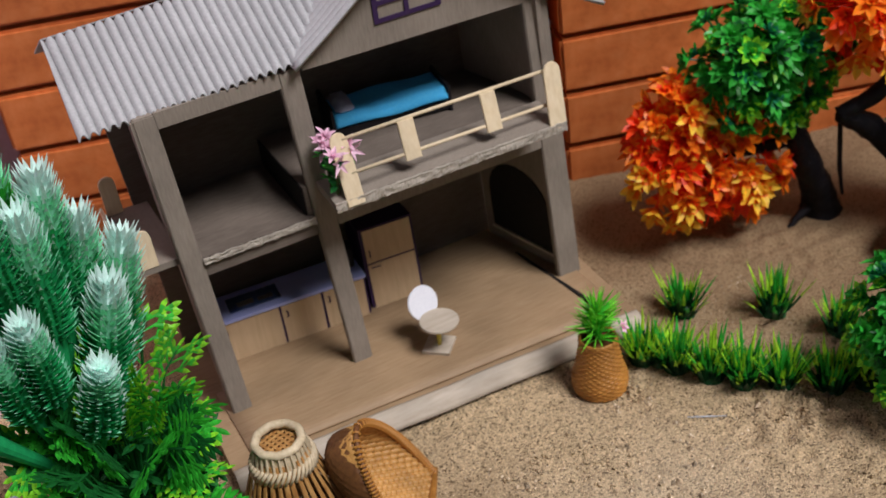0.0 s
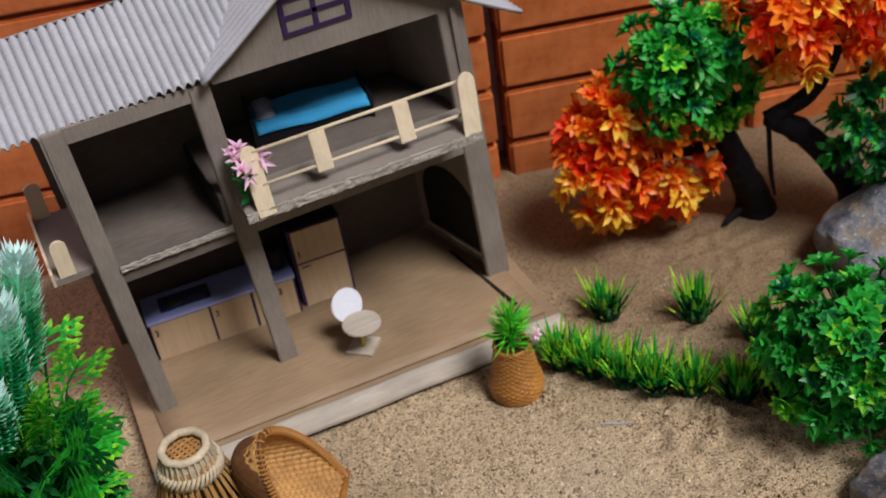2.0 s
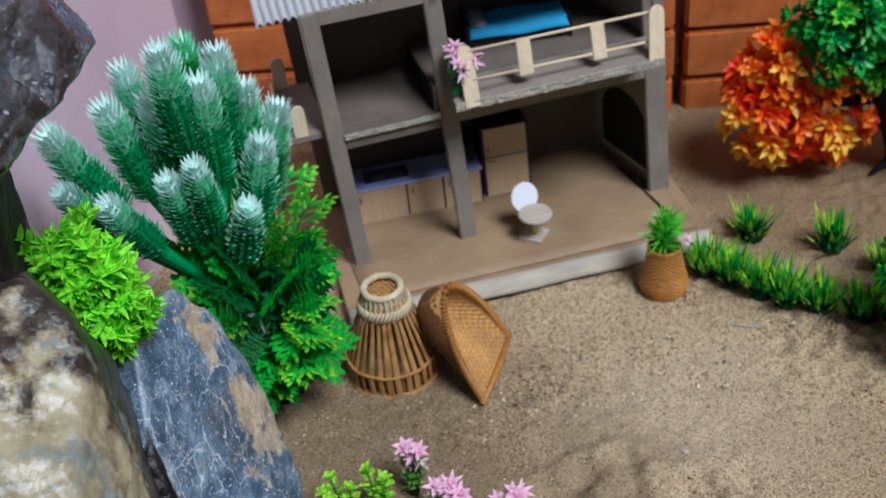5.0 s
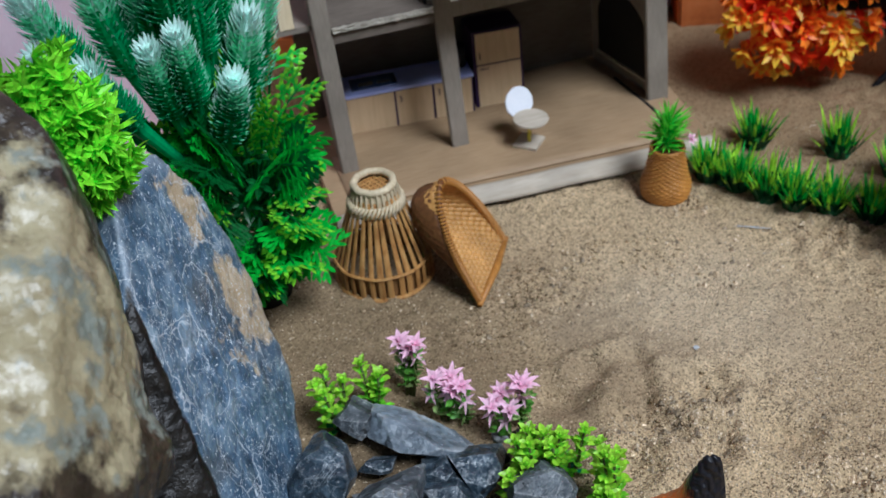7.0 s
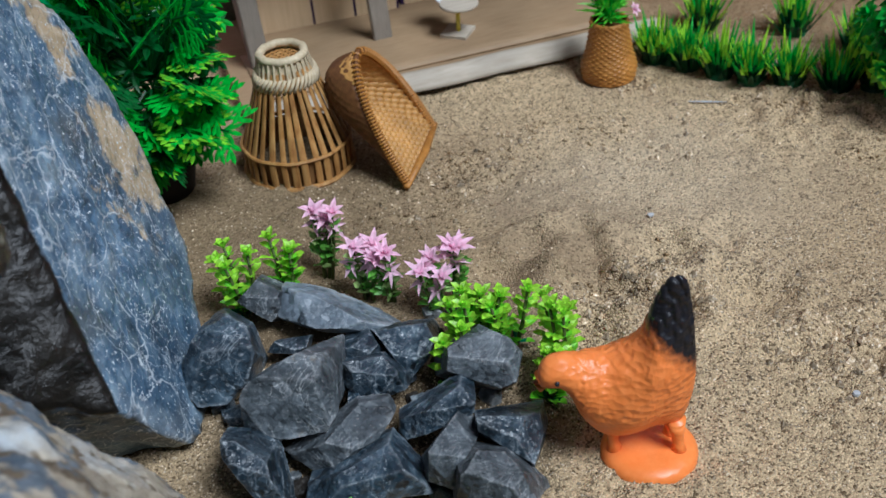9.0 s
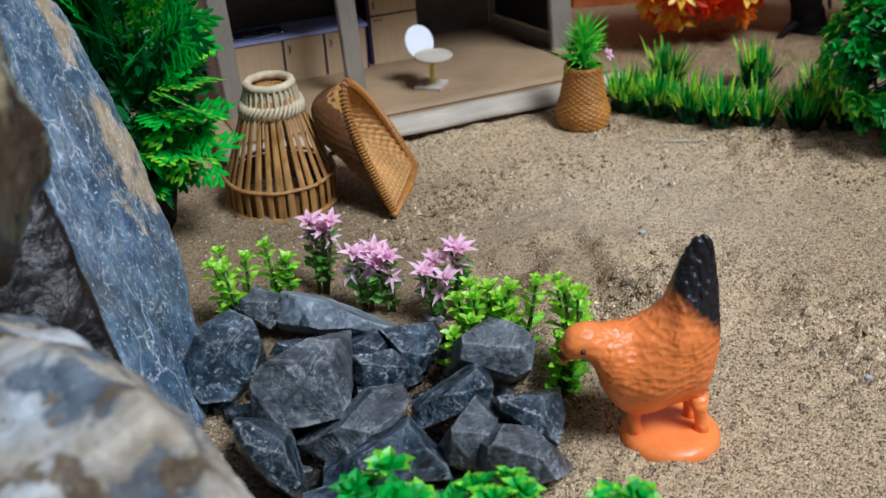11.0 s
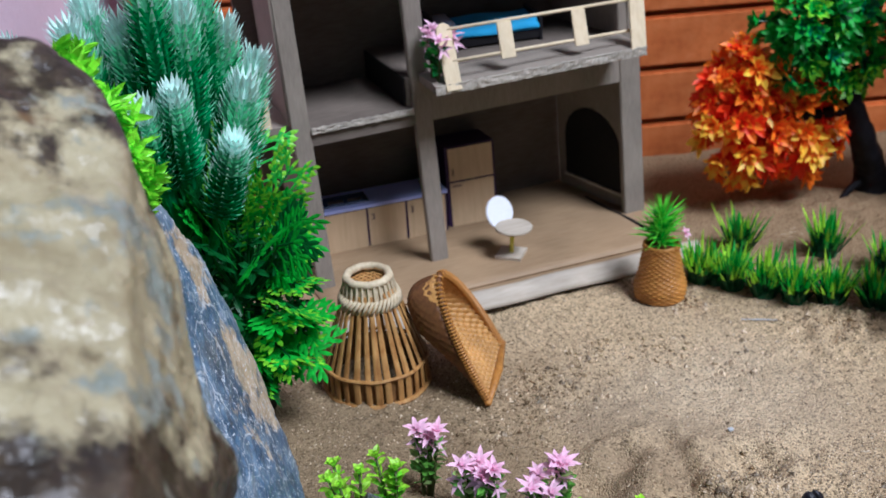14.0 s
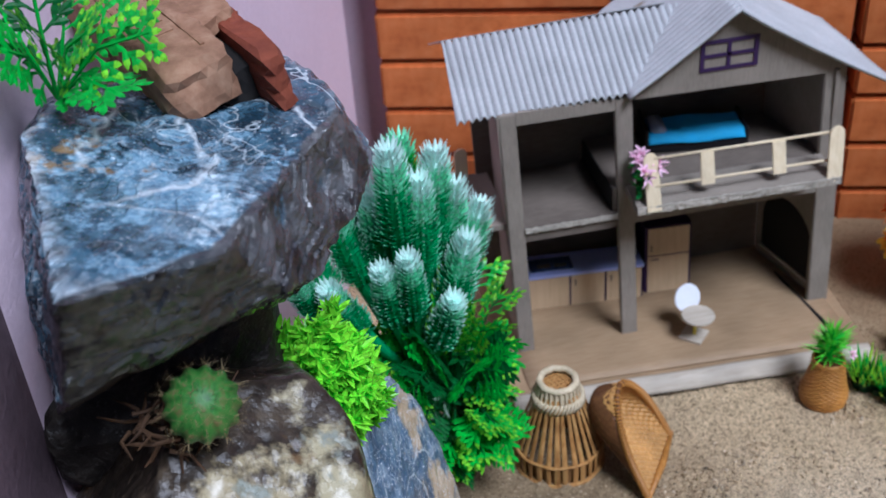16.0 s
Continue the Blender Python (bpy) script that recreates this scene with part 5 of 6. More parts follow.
for k in range(190):
    q = random.random()
    core = Vector((-0.172, -0.256, 0.255)).lerp(Vector((-0.158, -0.254, 0.212)), q) - OFF
    tip = core + in_ball() * 0.022 + Vector((-0.002, -0.002, 0.001))
    s = Shape()
    root = core + Vector((0, 0, -0.02)) + in_ball() * 0.008
    s.slot = 1
    s.tube([root, tip], 0.0006, 4, caps=False)
    for i in range(8):
        r = (i + 1) / 8
        c = root.lerp(tip, r)
        for j in range(5):
            s.slot = 0 if random.random() < 0.9 else 1
            s.blade(c, around(tip - root, random.uniform(35, 70)), random.uniform(0.0075, 0.0110), 0.0033, 0.0, None, 3, 0.2, s.slot)
    part("sprig", s, [leafy("bright_lime_plastic", (0.25, 0.76, 0.022)) if k == 0 else bpy.data.materials["bright_lime_plastic"], green_lime], moss)


def clump(name, label, centre, radii, count, leaves, length, width, slots, mats, base, category="plant", open_deg=62, blunt=0.0, hollow=0.55, up=0.35, trunk=None, segs=3):
    """A crown of many rosettes spread over an uneven ball, on twigs from a base."""
    t = thing(name, label, category, at=base)
    o = Vector(base)
    c = Vector(centre) - o
    if trunk:
        for path, rad in trunk:
            part("trunk", Shape().tube([Vector(p) - o for p in path], rad, 8), bark_black, t, smooth=True)
    crown_part(t, c, radii, count, leaves, length, width, slots, mats, open_deg, blunt, hollow, up, segs)
    return t


bush = clump("leafy_bush", "round artificial bush of glossy dark green rosettes", (0.3706, -0.2365, 0.0425), (0.056, 0.062, 0.052), 230, 8, 0.0122, 0.0062, ((0, 1), (1, 1), (1, 1), (1, 3), (1, 1), (2, 1)), [green_deep, green_mid, green_teal, green_lime], (0.3636, -0.2355, -0.0110), blunt=0.5, open_deg=58)
part("stem", Shape().tube([(0, 0, 0), (0.004, 0, 0.045)], [0.004, 0.003], 8), stem_green, bush, smooth=True)

def eased(path, rad, steps=7):
    """A smooth gnarled line through a few points."""
    out, thick = [], []
    for k in range(len(path) - 1):
        a, b, c, d = path[max(k - 1, 0)], path[k], path[k + 1], path[min(k + 2, len(path) - 1)]
        for i in range(steps + (k == len(path) - 2)):
            q = i / steps
            out.append(0.5 * (2 * b + (c - a) * q + (2 * a - 5 * b + 4 * c - d) * q * q + (3 * b - a - 3 * c + d) * q ** 3))
            thick.append((rad[k] * (1 - q) + rad[k + 1] * q) * random.uniform(0.92, 1.10))
    return out, thick


# bonsai-like tree with orange and green crowns
tree = thing("bonsai_tree", "artificial bonsai with black trunks and orange and green crowns", "tree", at=(0.4405, -0.0395, -0.0165))
OFF = Vector((0.436, -0.052, -0.012))
for path, rad in (([(0.459, -0.040, -0.013), (0.453, -0.042, 0.010), (0.440, -0.045, 0.036), (0.428, -0.043, 0.066), (0.411, -0.036, 0.108)], [0.018, 0.0125, 0.0108, 0.009, 0.005]),
                  ([(0.520, -0.085, -0.014), (0.500, -0.090, 0.030), (0.472, -0.075, 0.070), (0.448, -0.064, 0.088)], [0.012, 0.0105, 0.0095, 0.0075]),
                  ([(0.446, -0.064, 0.087), (0.470, -0.078, 0.105), (0.482, -0.087, 0.137), (0.480, -0.085, 0.165)], [0.006, 0.006, 0.005, 0.003]),
                  ([(0.428, -0.043, 0.066), (0.395, -0.030, 0.062), (0.372, -0.018, 0.062)], [0.005, 0.004, 0.003]),
                  ([(0.450, -0.042, 0.002), (0.434, -0.043, -0.005), (0.4235, -0.0440, -0.012)], [0.005, 0.003, 0.0015]),
                  ([(0.448, -0.064, 0.084), (0.455, -0.060, 0.040), (0.462, -0.058, 0.012)], [0.002, 0.0018, 0.0012])):
    path, rad = eased([Vector(p) - OFF for p in path], rad)
    part("trunk", Shape().tube(path, rad, 11), bark_black, tree, "black gnarled trunk", smooth=True)
warm = [red_leaf, orange_leaf, yellow_leaf]
hot = ((0, 0), (0, 1), (0, 1), (1, 1), (1, 2))
gold = ((0, 1), (1, 2), (0, 1), (1, 1))
leaf_greens = [green_deep, green_mid, green_teal, green_lime]
fresh = ((0, 1), (1, 1), (1, 1), (2, 1), (1, 3))
# each crown is a bunch of uneven lobes with gaps between them
for centre, radii, count, tones, colours, size, name in (
        ((0.347, -0.008, 0.062), (0.036, 0.036, 0.052), 74, hot + gold, warm, 0.0172, "orange_rosette"),
        ((0.392, -0.018, 0.052), (0.034, 0.036, 0.046), 66, hot, warm, 0.0172, "orange_rosette"),
        ((0.352, -0.004, 0.098), (0.026, 0.030, 0.026), 34, gold, warm, 0.0165, "orange_rosette"),
        ((0.386, -0.028, 0.134), (0.036, 0.038, 0.044), 70, fresh, leaf_greens, 0.0150, "green_rosette"),
        ((0.422, -0.034, 0.140), (0.038, 0.038, 0.046), 74, fresh, leaf_greens, 0.0150, "green_rosette"),
        ((0.424, -0.030, 0.096), (0.026, 0.028, 0.026), 30, fresh, leaf_greens, 0.0150, "green_rosette"),
        ((0.462, -0.070, 0.168), (0.042, 0.042, 0.044), 76, hot, warm, 0.0172, "orange_rosette"),
        ((0.512, -0.090, 0.174), (0.044, 0.044, 0.048), 76, hot, warm, 0.0172, "orange_rosette"),
        ((0.515, -0.105, 0.080), (0.040, 0.036, 0.042), 46, ((0, 1), (0, 0), (2, 1)), leaf_greens, 0.0165, "green_rosette")):
    crown_part(tree, Vector(centre) - OFF, radii, count, 7, size * 0.94, size * 0.38, tones, colours, 54, 0.5, 0.5, 0.30, 5, piece=name)

# grass tufts
tip_lime = leafy("yellow_green_tip", (0.38, 0.72, 0.035))


grass_base = leafy("dark_grass_plastic", (0.006, 0.075, 0.022), 0.45)


def tuft(at, height, count, lean=0.62):
    """A dense dark foot of short blades and long fine blades with pale ends."""
    t = thing("grass_tuft", "artificial grass tuft with dark base and bright tips", "grass", "grass tufts", at=(at[0], at[1], sand_height(*at) - 0.002))
    long_ones, short_ones = Shape(), Shape()
    for k in range(count * 2):
        a = random.uniform(0, 6.28)
        tilt = random.uniform(0.05, 1.0) * lean
        d = Vector((math.cos(a) * tilt, math.sin(a) * tilt, 1)).normalized()
        foot = Vector((math.cos(a), math.sin(a), 0)) * random.uniform(0, 0.007)
        across = Vector((-math.sin(a), math.cos(a), 0))
        if k % 3 == 1:
            short_ones.blade(foot, d, height * random.uniform(0.28, 0.48), 0.0042, 0.05, across, 3, 0.2, 0)
        else:
            long_ones.slot = 0
            long_ones.blade(foot, d, height * random.uniform(0.65, 1.15), 0.0031, random.uniform(0, 0.25), across, 4, 0.2, random.choice((1, 1, 2, 2)))
    part("blade_tuft", long_ones, [grass_base, green_mid, tip_lime], t)
    part("dark_tuft", short_ones, [grass_base], t, "dark green lower blades")
    part("foot", Shape().lathe([(0.0, 0.012), (0.006, 0.010), (0.0095, 0.0)], 10), grass_base, t, smooth=True)
    return t


for x, y, h, n in ((0.3010, -0.0748, 0.036, 34), (0.3496, -0.1120, 0.036, 34), (0.3704, -0.1528, 0.034, 30), (0.2478, -0.1004, 0.034, 44), (0.2614, -0.1196, 0.034, 44), (0.2732, -0.1398, 0.034, 44), (0.2863, -0.1566, 0.034, 44), (0.3043, -0.1720, 0.034, 44), (0.3248, -0.1929, 0.038, 40), (0.2570, -0.1081, 0.030, 30), (0.3460, -0.2035, 0.032, 34)):
    tuft((x - 0.001, y + 0.0045), h * 1.06, int(n * 1.7))

# spiky plant in the basket
spike = thing("spiky_plant", "bright green spiky plant with a pink flower", "plant", at=POT + Vector((0, 0, 0.036)))
s = Shape()
for k in range(170):
    d = around((0, 0, 1), random.uniform(5, 95))
    s.slot = 0 if random.random() < 0.6 else 1
    s.blade(Vector((0, 0, random.uniform(0.002, 0.024))), d, random.uniform(0.015, 0.024), 0.0019, 0.05, None, 2, 0.2, 1)
part("leaves", s, [leafy("spike_green_plastic", (0.05, 0.48, 0.03)), leafy("vivid_green_plastic", (0.15, 0.62, 0.035))], spike)
s = Shape()
rosette(s, Vector((0.013, -0.008, 0.012)), (0.5, -0.6, 0.5), 6, 0.006, 0.0035, 70, (0, 0))
part("flower", s, pink_petal, spike, "small pink flower")


def blossom_plant(name, label, at, height, stems, seed_spread, petals=True, leaf=(0, 1), mats=None):
    """Thin stems with small leaves and pink stars at their tops."""
    t = thing(name, label, "flower" if petals else "plant", "", at=at)
    height *= 0.83 if petals else 0.90
    for k in range(stems):
        a = random.uniform(0, 6.28)
        top = Vector((math.cos(a) * seed_spread * random.uniform(0.2, 1), math.sin(a) * seed_spread * random.uniform(0.2, 1), height * random.uniform(0.72, 1.0)))
        root = Vector((top.x * 0.35, top.y * 0.35, -0.003))
        s = Shape()
        s.tube([root, root.lerp(top, 0.5) + Vector((0.001, 0, 0)), top], [0.0011, 0.0010, 0.0007], 5)
        stem = part("stem", s, stem_green, t, smooth=True)
        s = Shape()
        if petals:
            for i in range(8):
                c = root.lerp(top, 0.25 + 0.68 * i / 8)
                for j in range(2):
                    s.slot = leaf[0] if random.random() < 0.6 else leaf[1]
                    s.blade(c, around(top - root, random.uniform(45, 80)), random.uniform(0.0055, 0.0090), 0.0036, 0.05, None, 3, 0.2, s.slot, 0.4)
        else:
            up = (top - root).normalized()
            turn = random.uniform(0, 3.14)
            for i, q in enumerate((0.16, 0.36, 0.54, 0.70, 0.86)):
                for j in range(3):
                    across = Matrix.Rotation(turn + 1.05 * i + 2.09 * j, 3, up) @ up.orthogonal().normalized()
                    way = up * 0.62 + across
                    s.slot = 2 if i == 0 else leaf[1] if random.random() < 0.6 else leaf[0]
                    s.blade(root.lerp(top, q), way, random.uniform(0.0098, 0.0122) * (1 - 0.07 * i), 0.0046, 0.10, way.cross(up), 4, 0.22, leaf[0] if i > 1 else leaf[1], 0.6)
            rosette(s, top, up, 5, 0.0080, 0.0038, 44, (leaf[0], leaf[0]), True, 0.6, 4)
        part("leaves", s, mats, stem)
        if petals:
            s = Shape()
            rosette(s, top, (0.1, -0.3, 1), 6, 0.0098, 0.0034, 58, (0, 0))
            for j in range(1):
                rosette(s, root.lerp(top, random.uniform(0.7, 0.9)) + in_ball() * 0.003, around((0, -0.4, 0.6), 50), 5, 0.0088, 0.0030, 60, (0, 0), False)
            part("petals", s, pink_petal, stem, "pink pointed petals")
    return t


flower_leaves = [leafy("olive_leaf", (0.12, 0.33, 0.045)), leafy("grey_green_leaf", (0.28, 0.40, 0.13))]
for x, y, h, n, sp in ((-0.0264, -0.2347, 0.049, 5, 0.011), (-0.0110, -0.2608, 0.043, 4, 0.009), (0.0013, -0.2678, 0.044, 4, 0.010), (0.0168, -0.2878, 0.040, 4, 0.010), (0.0268, -0.2848, 0.044, 3, 0.007)):
    blossom_plant("pink_flower", "small plant with pink star flowers growing in sand", (x, y, sand_height(x, y)), h, n, sp, True, (0, 1), flower_leaves)
lime_pair = [leafy("pale_lime_plastic", (0.36, 0.70, 0.04)), leafy("fresh_green_plastic", (0.22, 0.64, 0.03)), green_teal]
for x, y, h, n, sp in ((-0.0690, -0.2453, 0.043, 4, 0.015), (-0.0490, -0.2416, 0.038, 3, 0.013), (0.0220, -0.3255, 0.040, 6, 0.014), (0.0369, -0.3276, 0.036, 5, 0.013), (0.0390, -0.3655, 0.036, 4, 0.009), (0.0532, -0.3573, 0.052, 4, 0.010), (0.0070, -0.3316, 0.032, 3, 0.008)):
    blossom_plant("lime_plant", "small bright lime-green artificial plant beside the stones", (x, y, sand_height(x, y)), h, n, sp, False, (0, 1), lime_pair)
for x, y in ((-0.0745, -0.4535), (-0.0445, -0.4755), (-0.0205, -0.4935)):
    clump("low_bush", "low bright green artificial bush near the stones", (x, y, 0.018), (0.027, 0.022, 0.036), 70, 7, 0.0088, 0.0052, ((1, 1), (1, 2), (1, 2)), [green_deep, green_mid, lime_pair[1]], (x, y, sand_height(x, y)), blunt=0.5, open_deg=60, up=0.6)
blossom_plant("pink_flower", "pink flowers with green leaves on the balcony", (0.0855, -0.0135, 0.1425), 0.045, 5, 0.015, True, (0, 1), [green_mid, green_deep])

# ---- the stack's small things ----
cactus = thing("cactus", "round green cactus with pale spines between the boulders", "cactus", at=(-0.2215, -0.3700, 0.3240))


def ribbed(u, v):
    a, b = 2 * math.pi * u, math.pi * (v - 0.5)
    r = 0.0148 * (1 + 0.06 * math.cos(a * 13))
    return Vector((r * math.cos(b) * math.cos(a), r * math.cos(b) * math.sin(a), 0.0136 * math.sin(b)))


tilt = pose(0, 0, 0, 40, 10, 0)
part("body", Shape().sheet(lambda u, v: tilt @ ribbed(u, v), 130, 30), mat("cactus_skin", [(0.015, 0.085, 0.012), (0.05, 0.20, 0.03), (0.16, 0.13, 0.05)], 200, 0.5, 0.4, 0.0006), cactus, smooth=True)
s = Shape()
for k in range(13):
    for j in range(9):
        p = ribbed(k / 13, 0.3 + 0.68 * j / 9)
        for i in range(4):
            s.blade(tilt @ p, tilt.to_3x3() @ around(p, random.uniform(10, 75)), random.uniform(0.004, 0.0075), 0.0003, 0.0, None, 1, 0.0)
part("spine_coat", s, mat("cactus_spine", [(0.20, 0.14, 0.06), (0.36, 0.28, 0.14)], 100, 0.6, 0), cactus)
root = thing("root_clump", "brown fibrous root clump under the cactus", "roots", at=(-0.2350, -0.3620, 0.3120))
root_skin = mat("root_fibre", [(0.030, 0.014, 0.006), (0.085, 0.042, 0.016)], 200, 0.8, 0.2, 0.0003)
for k in range(46):
    q = in_ball()
    c = Vector((q.x * 0.019, q.y * 0.014, q.z * 0.012))
    d = in_ball().normalized()
    part("root", Shape().tube([c, c + d * 0.007 + in_ball() * 0.003, c + d * 0.014 + in_ball() * 0.005], [0.0010, 0.0008, 0.0003], 5), root_skin, root)

# broken brick on the top boulder
broken = thing("broken_brick", "broken hollow clay brick lying on the boulder", "brick", at=(-0.2150, -0.2230, 0.4128))
BR = pose(0, 0, 0, 0, 0, 24) @ pose(0, 0, 0, 4, -6, 0)
clay = mat("weathered_clay", [(0.20, 0.100, 0.055), (0.31, 0.168, 0.098), (0.41, 0.25, 0.155)], 90, 0.8, 0.6, 0.0012, 0.3, 30)
clay_red = mat("raw_clay", [(0.16, 0.035, 0.018), (0.26, 0.065, 0.03)], 120, 0.8, 0.7, 0.0015, 0.3, 40)


def slab_piece(w, l, h, x, y, z, seed):
    planes = ((1, 0, 0, w), (-1, 0, 0, w), (0, 1, 0.1, l), (0.25, -1, 0.2, l * 0.95), (-0.4, -0.9, 0, l), (0, 0, 1, h), (0, 0, -1, h))
    sh = rock_shape(planes, (0, 0, 0), 5, 0.0022, 110, seed, 50, 0.0022)
    out = Shape()
    out.add([BR @ (Vector(p) + Vector((x, y, z))) for p in sh.v], sh.f)
    return out


part("face", slab_piece(0.0165, 0.064, 0.0115, -0.0125, 0, 0.0085, 3), clay, broken, "worn pale red face with ridges")
part("side", slab_piece(0.0058, 0.056, 0.0130, 0.0175, -0.014, 0.001, 5), clay_red, broken, "dark red broken side")
# Solid black block in place of the cavity; its darkness is in the colour
part("hollow", slab_piece(0.0100, 0.054, 0.0085, 0.0040, -0.004, -0.002, 9), black_gap, broken, "black block standing in for the brick's dark hollow")
part("web", slab_piece(0.0140, 0.048, 0.0045, 0.0080, 0.016, 0.0145, 7), clay, broken)
for k in range(2):
    part("groove_ridge", Shape().tube([BR @ Vector((-0.021 + 0.017 * k, -0.050, 0.0200)), BR @ Vector((-0.021 + 0.017 * k, 0.058, 0.0200))], 0.0012, 5), clay, broken)
for k in range(7):
    y = -0.030 + 0.0105 * k
    part("stamp_mark", Shape().box(-0.018, -0.0075, y, y + 0.0035, 0.0190, 0.0206, BR), clay, broken, "unreadable stamped mark")
sprout = thing("lobed_plant", "artificial green plant with lobed leaves beside the brick", "plant", at=(-0.2595, -0.2780, 0.4168))
for tip in ((0.042, -0.012, 0.028), (0.034, 0.010, 0.030), (0.020, -0.018, 0.034), (0.004, -0.022, 0.036), (0.000, 0.010, 0.044), (-0.016, 0.0, 0.040), (0.018, 0.016, 0.042), (-0.010, -0.016, 0.030), (0.026, -0.026, 0.012)):
    s = Shape()
    fern_frond(s, (0, 0, 0), tip, 4, 0.022)
    part("frond", s, [green_mid, green_deep, green_mid, green_lime], sprout)

# ---- the toy hen: one moulded piece ----
HEN = pose(0.0673, -0.4097, -0.0148, 0, 0, -22)
hen_orange = mat("orange_plastic", [(0.90, 0.235, 0.045), (0.95, 0.29, 0.070)], 300, 0.38, 0.0, stain=0.10, stain_scale=30, spec=0.45)
n_, link_, b_ = nodes_of(hen_orange)
co_ = n_.new("ShaderNodeTexCoord")
dot_ = n_.new("ShaderNodeVectorMath")
dot_.operation = "DOT_PRODUCT"
TAILWARD = HEN.to_3x3() @ Vector((0.676, 0, 0.737))
dot_.inputs[1].default_value = TAILWARD
link_(co_.outputs["Object"], dot_.inputs[0])
fuzz_ = n_.new("ShaderNodeTexNoise")
fuzz_.inputs["Scale"].default_value = 420
link_(co_.outputs["Object"], fuzz_.inputs["Vector"])
sum_ = n_.new("ShaderNodeMath")
sum_.operation = "MULTIPLY_ADD"
sum_.inputs[1].default_value = 0.006
link_(fuzz_.outputs[0], sum_.inputs[0])
link_(dot_.outputs["Value"], sum_.inputs[2])
edge_ = n_.new("ShaderNodeMapRange")
START = HEN.translation.dot(TAILWARD) + 0.0525
edge_.inputs[1].default_value, edge_.inputs[2].default_value = START, START + 0.0065
link_(sum_.outputs[0], edge_.inputs[0])
tint_ = n_.new("ShaderNodeMix")
tint_.data_type = "RGBA"
link_(edge_.outputs[0], tint_.inputs[0])
link_(b_.inputs["Base Color"].links[0].from_socket, tint_.inputs[6])
tint_.inputs[7].default_value = (0.010, 0.010, 0.014, 1)
link_(tint_.outputs[2], b_.inputs["Base Color"])
quill = n_.new("ShaderNodeTexVoronoi")
quill.inputs["Scale"].default_value = 260
quill_map = n_.new("ShaderNodeMapping")
quill_map.inputs["Scale"].default_value = (0.75, 0.75, 1.5)
link_(co_.outputs["Object"], quill_map.inputs["Vector"])
link_(quill_map.outputs[0], quill.inputs["Vector"])
plumed = n_.new("ShaderNodeMapRange")
plumed.inputs[1].default_value, plumed.inputs[2].default_value = START - 0.052, START - 0.030
link_(dot_.outputs["Value"], plumed.inputs[0])
ruffle = n_.new("ShaderNodeMath")
ruffle.operation = "MULTIPLY"
link_(quill.outputs["Distance"], ruffle.inputs[0])
link_(plumed.outputs[0], ruffle.inputs[1])
ruffle_bump = n_.new("ShaderNodeBump")
ruffle_bump.inputs["Strength"].default_value, ruffle_bump.inputs["Distance"].default_value = 0.8, 0.0008
link_(ruffle.outputs[0], ruffle_bump.inputs["Height"])
link_(ruffle_bump.outputs[0], b_.inputs["Normal"])
hen_black = mat("black_plastic", [(0.008, 0.008, 0.012), (0.02, 0.02, 0.026)], 300, 0.35, 0.3, 0.0004, spec=0.5)


def hen_body(s, keys, steps=7, sides=132):
    """Sections along the bird: place along, top, bottom, half-width, sideways shift; the tail narrows upwards."""
    rows = []
    for x, top, low, hw, off in keys_between(keys, steps):
        c, hh = (top + low) / 2, (top - low) / 2
        row = []
        for k in range(sides):
            a = 2 * math.pi * k / sides
            z = c + hh * math.sin(a)
            thin = 1 - 0.66 * min(1.0, max(0.0, (z - 0.056) / 0.030))
            flesh = 1.0 - 0.25 * min(1.0, max(0.0, (0.034 - z) / 0.02))
            p = Vector((x, off + hw * math.cos(a) * thin * flesh, z))
            out = Vector((0, math.cos(a) * hh, math.sin(a) * hw)).normalized()
            feather = min(1.0, max(0.0, (z - 0.024) / 0.014)) * min(1.0, max(0.0, (x + 0.036) / 0.008))
            ruff = abs(noise.noise(Vector((p.x * 260 + p.z * 160, p.y * 420, p.z * 620 - p.x * 200)))) * 0.0010 + abs(noise.noise(Vector((p.x * 520, p.y * 800, p.z * 1000)))) * 0.0003
            if z > 0.068 and x > -0.004:
                ruff = abs(math.sin(p.z * 420 + p.x * 500 + 2 * noise.noise(p * 300))) * 0.0014
            row.append(p + out * (ruff * feather))
        rows.append(row)
    w = sides
    faces = [(i * w + k, i * w + (k + 1) % w, (i + 1) * w + (k + 1) % w, (i + 1) * w + k) for i in range(len(rows) - 1) for k in range(w)]
    faces += [tuple(range(w))[::-1], tuple((len(rows) - 1) * w + k for k in range(w))]
    s.add([HEN @ p for r in rows for p in r], faces)


def keys_between(keys, steps):
    out = []
    for i in range(len(keys) - 1):
        a, b = keys[i], keys[i + 1]
        p, q = keys[max(0, i - 1)], keys[min(len(keys) - 1, i + 2)]
        for j in range(steps):
            t = j / steps
            out.append(tuple(0.5 * (2 * a[k] + (b[k] - p[k]) * t + (2 * p[k] - 5 * a[k] + 4 * b[k] - q[k]) * t * t + (3 * a[k] - p[k] - 3 * b[k] + q[k]) * t ** 3) for k in range(5)))
    return out + [keys[-1]]


s = Shape()
